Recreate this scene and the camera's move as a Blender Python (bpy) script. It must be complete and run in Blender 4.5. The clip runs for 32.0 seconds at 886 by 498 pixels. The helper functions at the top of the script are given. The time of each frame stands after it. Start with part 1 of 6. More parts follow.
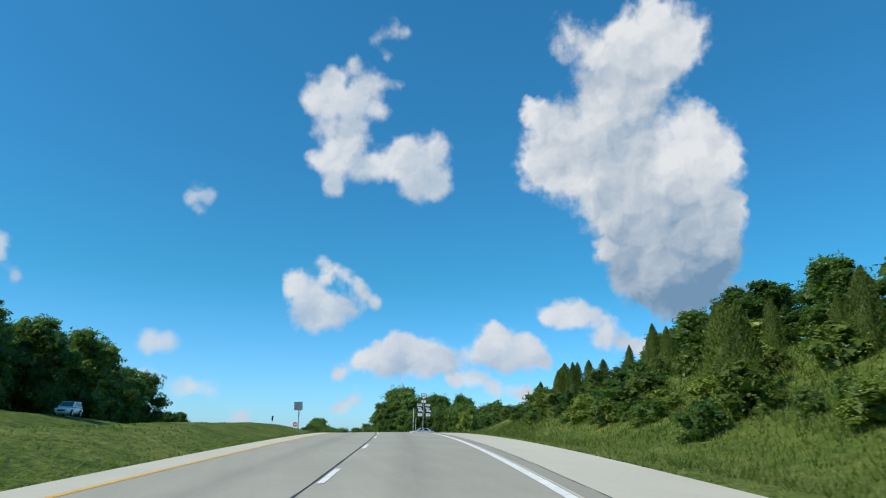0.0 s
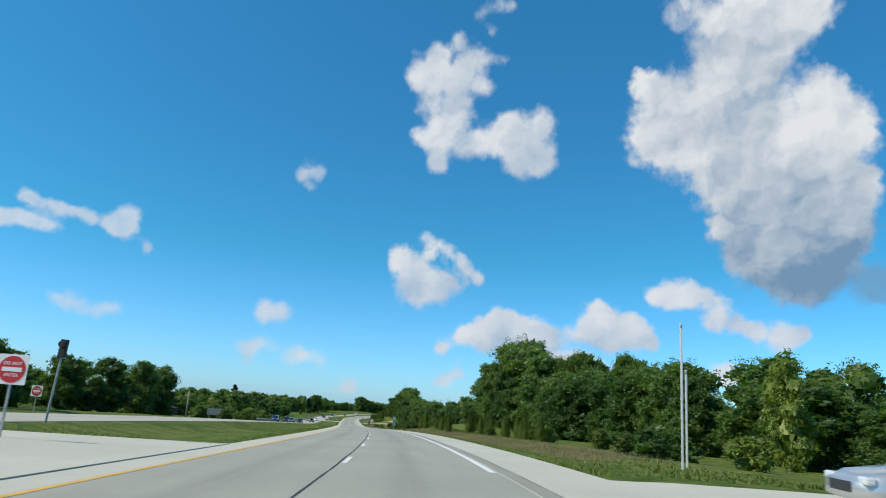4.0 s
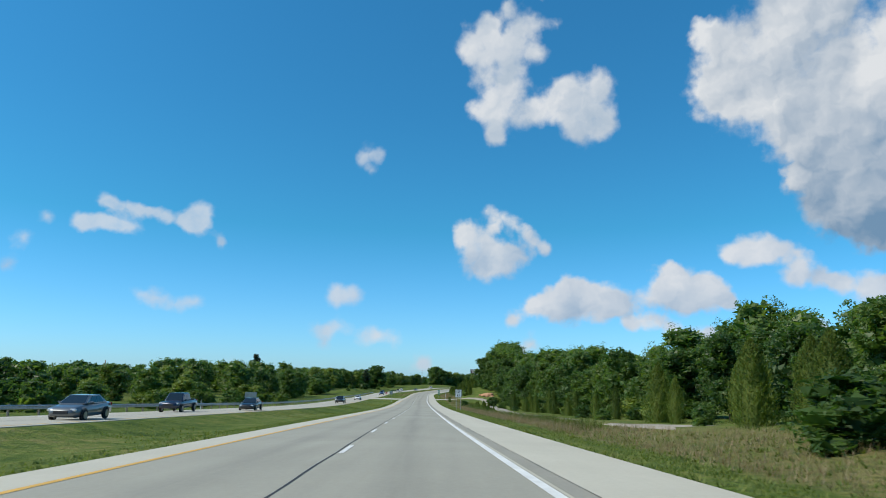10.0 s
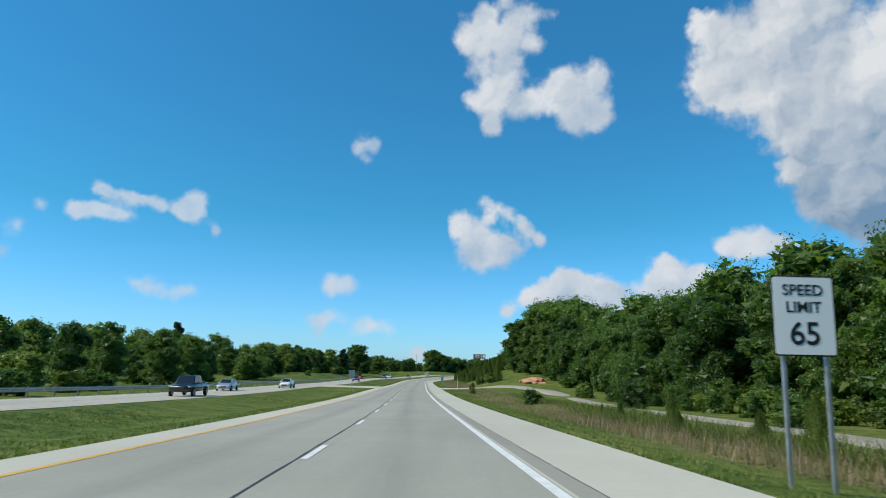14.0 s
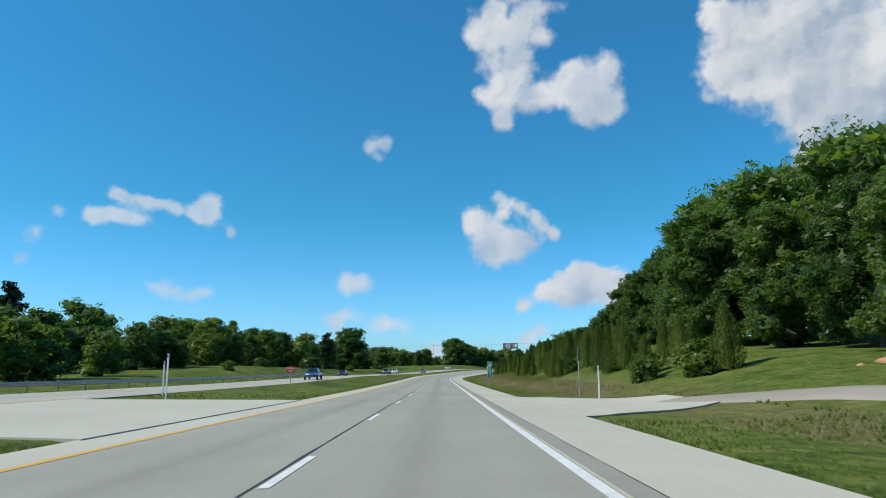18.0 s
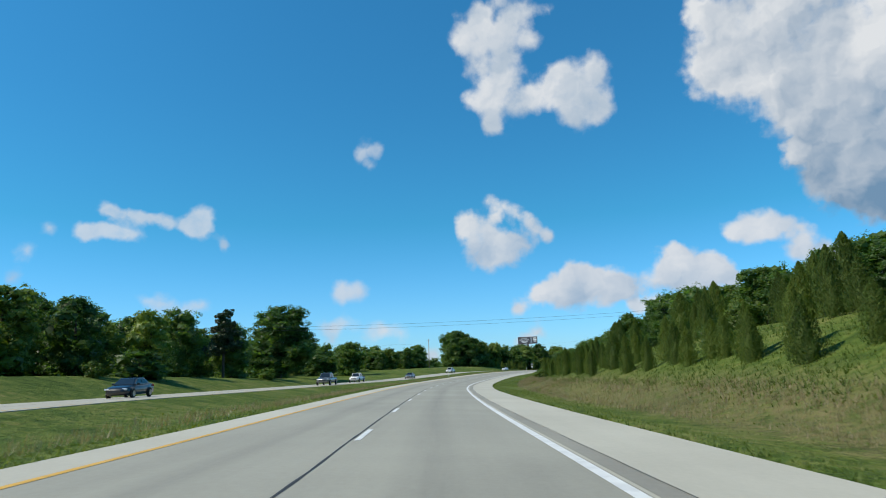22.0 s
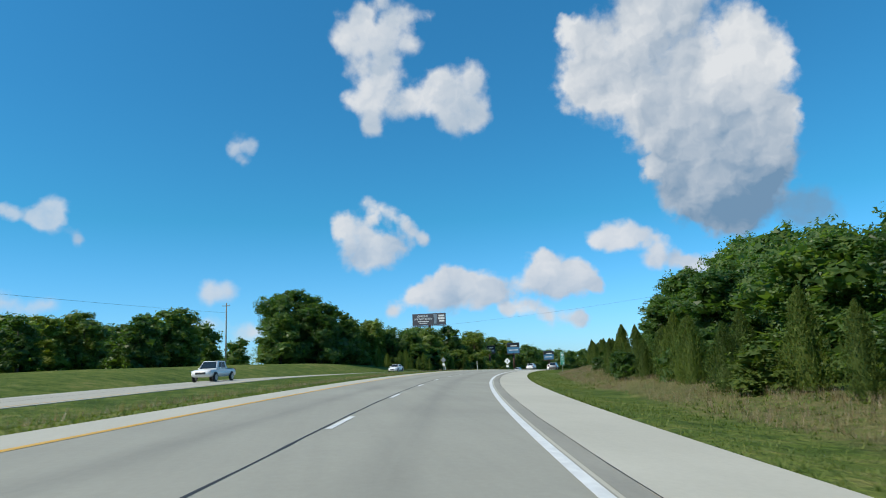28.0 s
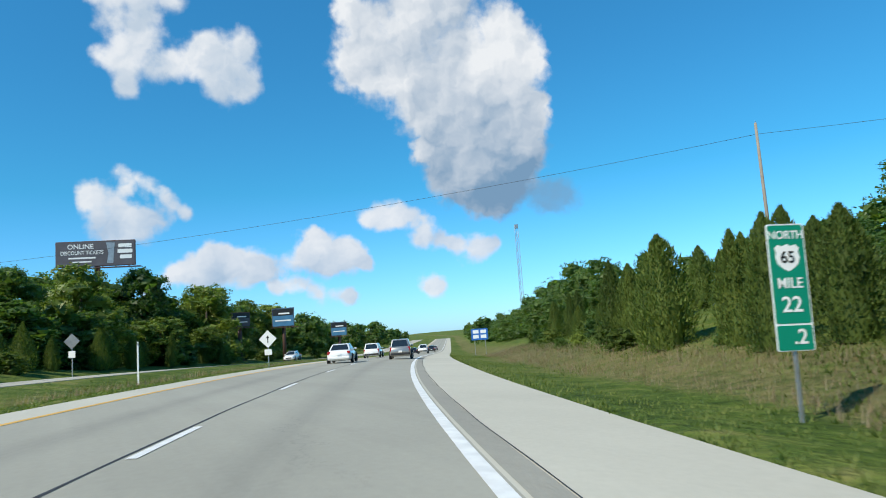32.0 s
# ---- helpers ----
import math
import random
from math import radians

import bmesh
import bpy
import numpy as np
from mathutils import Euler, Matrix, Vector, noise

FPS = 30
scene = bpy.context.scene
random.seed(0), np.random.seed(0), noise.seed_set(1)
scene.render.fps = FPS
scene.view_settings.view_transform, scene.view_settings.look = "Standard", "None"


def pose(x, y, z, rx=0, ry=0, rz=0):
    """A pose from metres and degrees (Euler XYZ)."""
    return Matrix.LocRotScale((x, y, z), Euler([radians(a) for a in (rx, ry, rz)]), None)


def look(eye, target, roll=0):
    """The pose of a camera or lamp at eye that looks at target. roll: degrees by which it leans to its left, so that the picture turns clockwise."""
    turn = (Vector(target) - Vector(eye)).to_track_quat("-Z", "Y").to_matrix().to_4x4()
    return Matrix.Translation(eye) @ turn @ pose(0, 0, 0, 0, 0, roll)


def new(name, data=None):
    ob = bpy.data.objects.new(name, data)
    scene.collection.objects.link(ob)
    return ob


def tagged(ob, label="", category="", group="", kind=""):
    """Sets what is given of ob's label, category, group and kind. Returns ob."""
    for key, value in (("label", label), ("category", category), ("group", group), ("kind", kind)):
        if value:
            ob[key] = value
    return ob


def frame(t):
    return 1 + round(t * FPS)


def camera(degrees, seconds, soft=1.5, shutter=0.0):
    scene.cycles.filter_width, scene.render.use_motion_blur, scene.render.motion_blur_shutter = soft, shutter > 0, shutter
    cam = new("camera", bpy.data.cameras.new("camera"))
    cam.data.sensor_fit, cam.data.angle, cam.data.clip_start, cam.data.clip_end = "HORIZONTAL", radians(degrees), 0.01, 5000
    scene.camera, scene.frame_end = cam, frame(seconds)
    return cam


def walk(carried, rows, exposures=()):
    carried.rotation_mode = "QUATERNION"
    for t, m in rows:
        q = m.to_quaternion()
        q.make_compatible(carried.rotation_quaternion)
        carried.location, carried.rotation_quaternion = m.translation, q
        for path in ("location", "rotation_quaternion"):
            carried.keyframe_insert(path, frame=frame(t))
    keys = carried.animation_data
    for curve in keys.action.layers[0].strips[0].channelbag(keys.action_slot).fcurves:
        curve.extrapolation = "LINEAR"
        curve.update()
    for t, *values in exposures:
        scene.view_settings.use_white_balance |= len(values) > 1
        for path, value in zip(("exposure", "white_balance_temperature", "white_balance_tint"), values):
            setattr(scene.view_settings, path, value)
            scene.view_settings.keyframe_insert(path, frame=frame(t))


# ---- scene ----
cam = camera(66.0, 32.0, soft=1.0, shutter=0.1)
# seconds, place, pitch above level, roll, heading
PATH = [
    (0, 0.02, -0, 1.33, 15.21, -1.15, -13.93), (0.5, 2.92, 14.05, 1.86, 14.82, -1.34, -13.27), (1, 5.59, 28.15, 2.27, 14.8, -1.75, -12.57),
    (1.5, 8.01, 42.29, 2.56, 14.79, -1.76, -11.77), (2, 10.18, 56.47, 2.73, 14.85, -2.46, -11.14), (2.5, 12.13, 70.69, 2.8, 14.04, -2.54, -9.76),
    (3, 13.75, 84.94, 2.76, 13.06, -2.82, -8.25), (3.5, 15.06, 99.23, 2.63, 12.83, -3.5, -6.99), (5.5, 17.61, 156.56, 1.46, 13.55, -3.58, -2.36),
    (6, 17.71, 170.91, 1.06, 13.93, -3.97, -1.8), (6.5, 17.63, 185.26, 0.64, 14.35, -4.62, -1.26), (7, 17.4, 199.6, 0.19, 14.28, -4.26, -0.73),
    (7.5, 17.04, 213.95, -0.29, 14.9, -4.57, -0.44), (8, 16.57, 228.29, -0.77, 15.28, -4.46, -0.51), (8.5, 16.1, 242.63, -1.28, 15.09, -4.35, -0.54),
    (9, 15.54, 256.97, -1.8, 11.37, -1.69, -0.04), (9.5, 14.96, 271.31, -2.32, 10.62, -1.07, 0.18), (10, 14.37, 285.65, -2.85, 10.51, -0.8, 0.51),
    (10.5, 13.72, 299.98, -3.38, 10.81, -1.04, 0.63), (11, 13.09, 314.32, -3.91, 10.62, -0.65, 0.75), (11.5, 12.5, 328.66, -4.44, 10.25, -0.22, 0.83),
    (12, 11.96, 342.99, -4.97, 10.04, 0.28, 0.84), (12.5, 11.42, 357.33, -5.5, 10.4, -0.85, 0.33), (13, 10.89, 371.67, -6.01, 10.18, -1.13, 0.17),
    (13.5, 10.35, 386.01, -6.52, 9.72, -1.28, -0.03), (15.5, 8.19, 443.38, -8.32, 10.02, -0.51, 0.43), (16, 7.62, 457.71, -8.69, 10.88, -0.92, 0.45),
    (16.5, 6.97, 472.05, -9, 11.21, -1.25, 0.26), (17, 6.34, 486.39, -9.28, 9.63, -0.4, -0.12), (17.5, 5.73, 500.72, -9.52, 9.14, -0.32, 0.72),
    (18, 5.16, 515.06, -9.76, 9.42, 0.05, 1.44), (18.5, 4.58, 529.4, -10, 9.61, 0.9, 1.57), (19, 4.06, 543.74, -10.26, 9.44, 0.91, 1.83),
    (19.5, 3.58, 558.08, -10.52, 9.59, -0.06, 2.72), (20, 3.09, 572.42, -10.77, 10, 0.06, 3), (20.5, 2.75, 586.77, -11, 9.74, 0.97, 2.59),
    (21, 2.4, 601.11, -11.22, 9.7, 1.02, 2.3), (21.5, 2.03, 615.46, -11.43, 9.83, 1.38, 1.88), (22, 1.66, 629.8, -11.63, 9.85, 1.97, 1.24),
    (22.5, 1.36, 644.15, -11.82, 9.99, 1.75, 0.89), (23, 1.1, 658.5, -12.02, 9.98, 1.13, 0.9), (23.5, 0.95, 672.84, -12.19, 10.04, 1.69, 0.67),
    (24, 0.91, 687.19, -12.38, 10.38, 2.04, 0.13), (24.5, 0.82, 701.53, -12.5, 10.84, 2.45, -0.26), (26.5, 3.99, 758.76, -12.91, 10.33, 1.46, -2.66),
    (27, 5.65, 773, -12.98, 10.19, 1.41, -3.95), (27.5, 7.57, 787.21, -12.94, 9.98, 2.28, -6.14), (28, 9.75, 801.38, -12.96, 9.64, 2.33, -9.23),
    (28.5, 12.2, 815.5, -12.88, 9.56, 2.8, -11.86), (29, 14.95, 829.57, -12.89, 9.7, 2.92, -13.21), (29.5, 18.01, 843.57, -12.81, 8.91, 2.66, -14.34),
    (30, 21.4, 857.49, -12.83, 7.85, 1.59, -16.9), (30.5, 25.24, 871.29, -12.77, 10.11, 1.32, -17.77),
    (31, 29.48, 884.97, -12.84, 11.59, 1.53, -19.3), (31.5, 34.13, 898.51, -12.83, 7.93, 3.37, -24.13),
    (32, 39.2, 911.89, -12.97, 6.73, 4.04, -28.25),
]
walk(cam, [(t, pose(x, y, z, 90 + pitch, roll, yaw)) for t, x, y, z, pitch, roll, yaw in PATH], exposures=[(0.0, 0.0), (3.5, 0.0), (7.0, -0.04), (26.0, -0.04), (29.5, 0.0), (31.0, 0.1), (32.0, 0.16)])


# ---- the road's plan: heading, slope and bank every 50 m along the centre of the right lane ----
STEP = 50.0
HEADING = [-15.83, -12.44, -9.05, -4.59, -1.06, 1.05, 2.57, 2.76, 2.16, 2.19, 2.45, 2.27, 1.41, 1.66, 1.76, 0.16, -5.07, -8.68,
           -12.99, -18.81, -25.34, -28.69, -29.05, -28.9, -28.8, -28.8, -28.8, -28.8, -28.8]
SLOPE = [7.01, 4.18, 1.25, -1.25, -2.56, -3.21, -3.61, -3.72, -3.68, -3.46, -2.59, -1.56, -1.88, -1.47, -1.34, -1.04, -0.55, 0.27,
         0.25, -0.29, -1.59, -2.99, -2.94, -2.54, -1.6, -0.8, -0.3, 0.0, 0.0]
BANK = [-2.8, -2.51, -2.07, -1.81, -1.65, -1.35, -0.74, 0.11, 0.06, -0.02, 0.4, 0.78, 0.99, 1.72, 2.5, 4.33, 5.32, 6.14, 5.67, 5.04,
        4.59, 3.38, 2.22, 1.25, 0.55, 0.08, 0.0, 0.0, 0.0]
KNOT = np.arange(len(HEADING)) * STEP - 50.0
ST = np.arange(-400.0, 1700.0, 2.0)
_psi = np.radians(np.interp(ST, KNOT, HEADING))
_dz = np.interp(ST, KNOT, SLOPE) / 100.0 * np.clip((ST + 120) / 70, 0.0, 1.0)
RX, RY, RZ = np.cumsum(-np.sin(_psi)) * 2, np.cumsum(np.cos(_psi)) * 2, np.cumsum(_dz) * 2
_i0 = int(np.searchsorted(ST, 0.0))
RX, RY, RZ = RX - RX[_i0], RY - RY[_i0], RZ - RZ[_i0]
EDGE_L, EDGE_R = -7.05, 5.45          # the pavement's edges, measured from the right lane's centre
OPP_NEAR, OPP_FAR = -17.5, -26.5      # the opposing carriageway


def lerp_table(s, table):
    return np.interp(s, [k for k, _ in table], [v for _, v in table])


def smooth(a):
    a = np.clip(a, 0.0, 1.0)
    return a * a * (3 - 2 * a)


HILL_R = [(-200, 6), (0, 6.5), (35, 6), (66, 5.5), (84, 4.9), (98, 4.5), (108, 3.3), (113, 2.4), (118.5, 0.0), (124, -0.3), (170, -0.9), (240, 0.4), (285, 3.0), (312, 2.2), (340, -0.3), (480, -0.2),
          (530, 1.0), (560, 3.5), (600, 6.0), (700, 5.8), (745, 4.2), (790, 1.6), (840, 0.3), (870, 1.0), (890, 2.0), (930, 2.8), (980, 3.4), (1060, 3.0), (1200, 2)]
HILL_L = [(-200, 3), (90, 2.0), (170, 0.0), (300, -0.3), (560, -0.4), (620, 1.0), (660, 2.4), (720, 2.2), (770, 1.4), (830, 0.0), (880, 1.8), (930, 2.4),
          (970, 2.0), (1000, 1.0), (1200, 0.5)]
DROP_OPP = [(-100, -0.6), (85, -0.6), (125, 0.0), (500, 0.0), (604, 0.25), (670, 0.6), (740, 0.4), (800, 0.1), (832, 0.2), (868, 0.5), (935, 0.45), (1300, 0.3)]


def road_xy(s, off):
    p = np.interp(s, ST, _psi)
    return np.interp(s, ST, RX) + off * np.cos(p), np.interp(s, ST, RY) + off * np.sin(p)


def crossing(s):
    """1 where a side road or a crossover meets the highway, 0 elsewhere."""
    s = np.asarray(s, float)
    return np.maximum(smooth((s - 84) / 10.0) * smooth((153 - s) / 10.0), smooth((s - 512) / 10.0) * smooth((582 - s) / 10.0))


def ground_z(s, off):
    """Height of the ground at a station and an offset, before the pavements are laid on it."""
    s, off = np.asarray(s, float), np.asarray(off, float)
    z = np.interp(s, ST, RZ)
    bank = np.interp(s, KNOT, BANK) / 100.0
    plane = z - np.clip(off, EDGE_L - 0.6, EDGE_R + 0.6) * bank - 0.012 * np.minimum(np.abs(off), 5)
    left_edge = z - (EDGE_L - 0.6) * bank - 0.06
    right_edge = z - (EDGE_R + 0.6) * bank - 0.06
    opp = z + lerp_table(s, DROP_OPP)
    # median: a shallow swale between the carriageways
    u = np.clip((EDGE_L - 0.6 - off) / (EDGE_L - 0.6 - OPP_NEAR), 0, 1)
    med = left_edge * (1 - u) + opp * u - lerp_table(s, [(70, -0.9), (96, 0.3), (120, 0.55), (700, 0.55), (800, 0.4)]) * np.sin(np.pi * u) ** 1.2 * (1 - crossing(s))
    # beyond the opposing carriageway
    w = smooth((OPP_FAR - 1.5 - off) / 14.0)
    far_l = opp + w * lerp_table(s, HILL_L) - 0.35 * np.sin(np.pi * np.clip((OPP_FAR - 1.0 - off) / 6.0, 0, 1)) + np.clip(-off - 60, 0, 200) * 0.012
    # right verge, ditch and hillside
    v = off - (EDGE_R + 0.6)
    ditch = -0.35 * np.sin(np.pi * np.clip(v / 6.5, 0, 1)) * (1 - crossing(s))
    hill = lerp_table(s, HILL_R) * (0.8 * smooth((v - 3.5) / 16.0) + 0.35 * smooth((v - 16) / 30.0)) + np.clip(off - 40, 0, 160) * 0.02
    hill = hill * (1 - lerp_table(s, [(86, 0), (100, 1), (124, 1), (140, 0)]) * (1 - smooth((off - 17) / 13.0)))
    # a steep grass cutting right behind the shoulder at the start of the drive
    cutting = lerp_table(s, [(-100, 0.5), (20, 0.6), (55, 1.5), (70, 1.4), (82, 0.5), (92, 0.0)]) * smooth((v - 0.6) / 6.0)
    rt = right_edge + ditch + hill + cutting
    out = np.where(off > EDGE_R + 0.6, rt, plane)
    out = np.where(off < EDGE_L - 0.6, med, out)
    out = np.where(off < OPP_NEAR, opp, out)
    return np.where(off < OPP_FAR - 1.0, far_l, out)


def at(s, off, dz=0.0):
    x, y = road_xy(s, off)
    return Vector((float(x), float(y), float(ground_z(s, off)) + dz))


def yaw_at(s):
    return math.degrees(float(np.interp(s, ST, _psi)))


def set_at(s, off, turn=0.0, dz=0.0, size=1.0):
    """A pose that stands on the ground, with its y axis along the road."""
    p = at(s, off, dz)
    return pose(p.x, p.y, p.z, 0, 0, yaw_at(s) + turn) @ Matrix.Scale(size, 4)


# ---- light ----
SUN_AZ, SUN_EL = -104.0, 44.0          # degrees from the y axis (to the right positive), and above the horizon
sun_way = Vector((math.sin(radians(SUN_AZ)) * math.cos(radians(SUN_EL)), math.cos(radians(SUN_AZ)) * math.cos(radians(SUN_EL)), math.sin(radians(SUN_EL))))
sun = new("sun", bpy.data.lights.new("sun", "SUN"))
sun.data.energy, sun.data.angle, sun.data.color = 4.8, radians(0.53), (1.0, 0.925, 0.77)
sun.matrix_world = look(sun_way * 50, (0, 0, 0))

# Clouds: puffs as (azimuth, elevation, radius in degrees, brightness from grey base to sunlit crest)
CLOUD_CROWN = [(25, 31.9, 2.23, 0.97), (32.6, 33.7, 1.17, 1), (32.2, 32, 2.55, 1), (29.1, 31.5, 2.23, 0.95), (35.7, 31.5, 2.39, 0.9),
    (34.4, 29.9, 1.91, 0.75), (29, 28.9, 2.93, 0.66), (31.7, 28.6, 2.55, 0.72), (27, 26.9, 2.56, 0.72), (31, 26.3, 3.2, 0.58),
    (22.7, 26.1, 1.82, 0.95), (21.4, 26.7, 1.07, 0.95), (22, 23, 2.36, 0.87), (24.8, 23.4, 2.89, 0.72), (22.6, 21, 2.14, 0.85),
    (26.3, 19.9, 2.57, 0.8), (28.7, 21.8, 3.48, 0.58), (32.8, 21.5, 2.67, 1), (35.9, 22.8, 2.93, 0.92), (37.5, 21.8, 1.6, 0.85),
    (35.5, 24.4, 1.44, 0.9)]
CLOUD_BASE = [(36.7, 18.4, 2.4, 0.78), (37.9, 17.5, 0.91, 0.95), (28.5, 16.7, 2.57, 0.5), (32, 17.6, 3.53, 0.48), (34.9, 16.3, 3.1, 0.42),
    (30.4, 14.3, 3, 0.36), (33.9, 13.6, 3.43, 0.26), (31.1, 11.8, 2.58, 0.25), (34.6, 11.5, 2.68, 0.1), (32.4, 10.9, 1.72, 0.08),
    (27.4, 15, 0.75, 0.95), (29.4, 13.1, 1.83, 0.34), (35.9, 14.5, 2.35, 0.25)]
CLOUD_DARK = [(38.2, 10.9, 1.93, 0), (39.3, 10.2, 1.39, 0), (37, 10.3, 1.61, 0)]
CLOUD_TALL = [(2.2, 27.7, 1.69, 0.95), (1.2, 26.8, 1.01, 0.95), (3.2, 28.9, 0.95, 0.9), (4.8, 30.1, 0.79, 0.8), (6, 29.1, 1.35, 0.7),
    (4, 27.3, 1.69, 0.85), (6.3, 27.5, 1.24, 0.8), (7.8, 28.5, 0.9, 0.65), (9.3, 28.4, 0.67, 0.65), (7.7, 26.4, 0.9, 0.6), (5.2, 25.7, 2.03, 0.75),
    (2.2, 25.2, 1.24, 0.75), (3.3, 22.7, 1.92, 1), (5.3, 23.2, 1.92, 0.75), (2.1, 22, 0.85, 0.9), (4.2, 20.6, 1.58, 0.7), (3.7, 19.7, 0.79, 0.6)]
CLOUD_SIDE = [(8.2, 22.2, 1.29, 0.95), (9.9, 22.3, 2.19, 1), (9.8, 23.5, 1.03, 0.85), (12, 22, 2.58, 0.75), (12.8, 23.6, 1.29, 0.8),
    (11.4, 20.3, 1.55, 0.45), (13.3, 20.5, 1.16, 0.4), (6.7, 21.4, 1.16, 0.45), (7.1, 32.1, 0.9, 0.6), (8.6, 32.9, 1.02, 0.6),
    (9.8, 32.7, 0.58, 0.5), (7.9, 30.7, 0.64, 0.4)]
CLOUD_RING = [(1.6, 11.8, 1.43, 0.95), (1, 11.9, 0.91, 0.95), (3.1, 13.7, 0.71, 0.85), (4.4, 13.2, 1.04, 0.95), (5.7, 12.4, 0.91, 0.85),
    (6.6, 11.7, 0.78, 0.8), (7.3, 10.8, 0.91, 0.7), (8.2, 10.5, 0.65, 0.65), (3.7, 10.8, 1.3, 0.8), (2.2, 10.2, 1.56, 0.7), (2.2, 9, 1.3, 0.55),
    (3.7, 8.9, 1.3, 0.5), (5.1, 9.1, 1.17, 0.45), (6.3, 9.7, 0.84, 0.5), (5.5, 10.5, 0.71, 0.6), (4.7, 10.1, 0.78, 0.6), (3.7, 12.4, 0.58, 0.8)]
CLOUD_ROW = [(5.3, 4.6, 0.94, 0.75), (6.8, 5.8, 1.06, 0.95), (8.1, 5.7, 1.3, 0.85), (9.3, 6.7, 1.41, 0.8), (10.1, 7.4, 1.06, 0.85),
    (9.6, 5.3, 1.41, 0.5), (11.7, 7, 1.18, 0.92), (11.5, 5.6, 1.47, 0.55), (13.3, 6.5, 1.18, 0.9), (13.4, 5.4, 1.18, 0.5), (15.1, 5.9, 1.18, 0.65),
    (17.3, 7.4, 1.53, 0.95), (18, 8.5, 0.71, 1), (19.2, 7.4, 1.53, 0.9), (21, 7.3, 1.06, 0.95), (21.6, 6.3, 1.18, 0.75), (18.2, 6.2, 1.53, 0.55),
    (19.9, 6, 1.47, 0.5), (22.4, 5.8, 0.59, 0.6)]
CLOUD_UNDER = [(15.6, 4.5, 1.07, 0.9), (17.2, 4.4, 1.07, 0.8), (14.4, 4.4, 0.75, 0.8), (18.4, 3.4, 1, 0.7), (20.1, 3.4, 0.88, 0.65),
    (6.6, 2.6, 1.13, 0.7), (5.3, 1.8, 0.75, 0.8), (21, 3.2, 0.75, 0.5)]
CLOUD_FAR = [(23.4, 9.8, 1.33, 0.9), (24.6, 9.7, 1.45, 0.85), (22.2, 9.5, 0.85, 0.8), (25.7, 9.8, 0.97, 0.8), (27.1, 9.5, 0.85, 0.65),
    (27.8, 8, 1.33, 0.85), (26.6, 7.7, 0.97, 0.8), (28.9, 7.5, 0.73, 0.6), (27.2, 3.8, 1.21, 0.9), (28.3, 3.6, 0.97, 0.8), (30.9, 6.5, 1.45, 0.8),
    (29.8, 7, 0.73, 0.6), (32.2, 6.7, 1.09, 0.7), (33.3, 6.8, 0.73, 0.5)]
CLOUD_LEFT = [(-29.5, 10.9, 0.73, 0.88), (-29, 10.9, 0.73, 0.88), (-28.3, 11, 0.73, 0.88), (-27.7, 11.1, 0.73, 0.88), (-27, 11.1, 0.73, 0.88),
    (-26.4, 11, 0.73, 0.88), (-25.6, 10.9, 0.73, 0.88), (-28.1, 12.7, 0.59, 0.74), (-27.5, 12.6, 0.59, 0.74), (-27, 12.5, 0.59, 0.74),
    (-26.5, 12.3, 0.59, 0.74), (-25.8, 12.3, 0.59, 0.74), (-25.2, 12.2, 0.59, 0.74), (-24.6, 12.2, 0.59, 0.74), (-24, 12.1, 0.59, 0.74),
    (-23.4, 12, 0.59, 0.74), (-22.8, 11.8, 0.59, 0.74), (-21.1, 12.3, 1.07, 0.85), (-20.4, 12.6, 1.01, 0.97), (-21.5, 11.3, 0.79, 0.75),
    (-20.5, 11.3, 0.84, 0.7), (-19.1, 10.6, 0.62, 0.5), (-21.7, 11.9, 0.73, 0.7), (-18.8, 10.1, 0.45, 0.45), (-31.5, 11.1, 0.68, 0.75),
    (-32.8, 9.2, 0.96, 0.8), (-33.5, 7.4, 0.68, 0.5)]
CLOUD_LOW = [(-24.5, 5.8, 0.9, 0.9), (-23.3, 5.6, 0.83, 0.8), (-22, 5.3, 0.9, 0.85), (-20.6, 5.4, 0.97, 0.85), (-9.1, 6.6, 1.32, 0.9),
    (-9.7, 6.3, 0.83, 0.8), (-7.9, 6.4, 0.9, 0.75), (-11.2, 3.7, 0.76, 0.8), (-9.2, 3.9, 0.97, 0.95), (-10.2, 3.6, 0.7, 0.8), (-7.3, 3.2, 1.11, 0.9),
    (-6.1, 3.3, 0.9, 0.95), (-4.7, 3, 0.97, 0.95), (-10.4, 2.5, 0.83, 0.65), (-2.5, 1, 0.97, 0.8), (-1.9, 0.9, 0.63, 0.7), (-17.5, 0.6, 0.83, 0.7)]
CLOUD_WISP = [(-7.1, 18.3, 1.12, 0.75), (-7.8, 17.6, 0.71, 0.6), (-6.3, 18.2, 0.61, 0.55), (-6.9, 16.8, 0.51, 0.45)]

world = bpy.data.worlds.new("sky")
scene.world = world
world.use_nodes = True


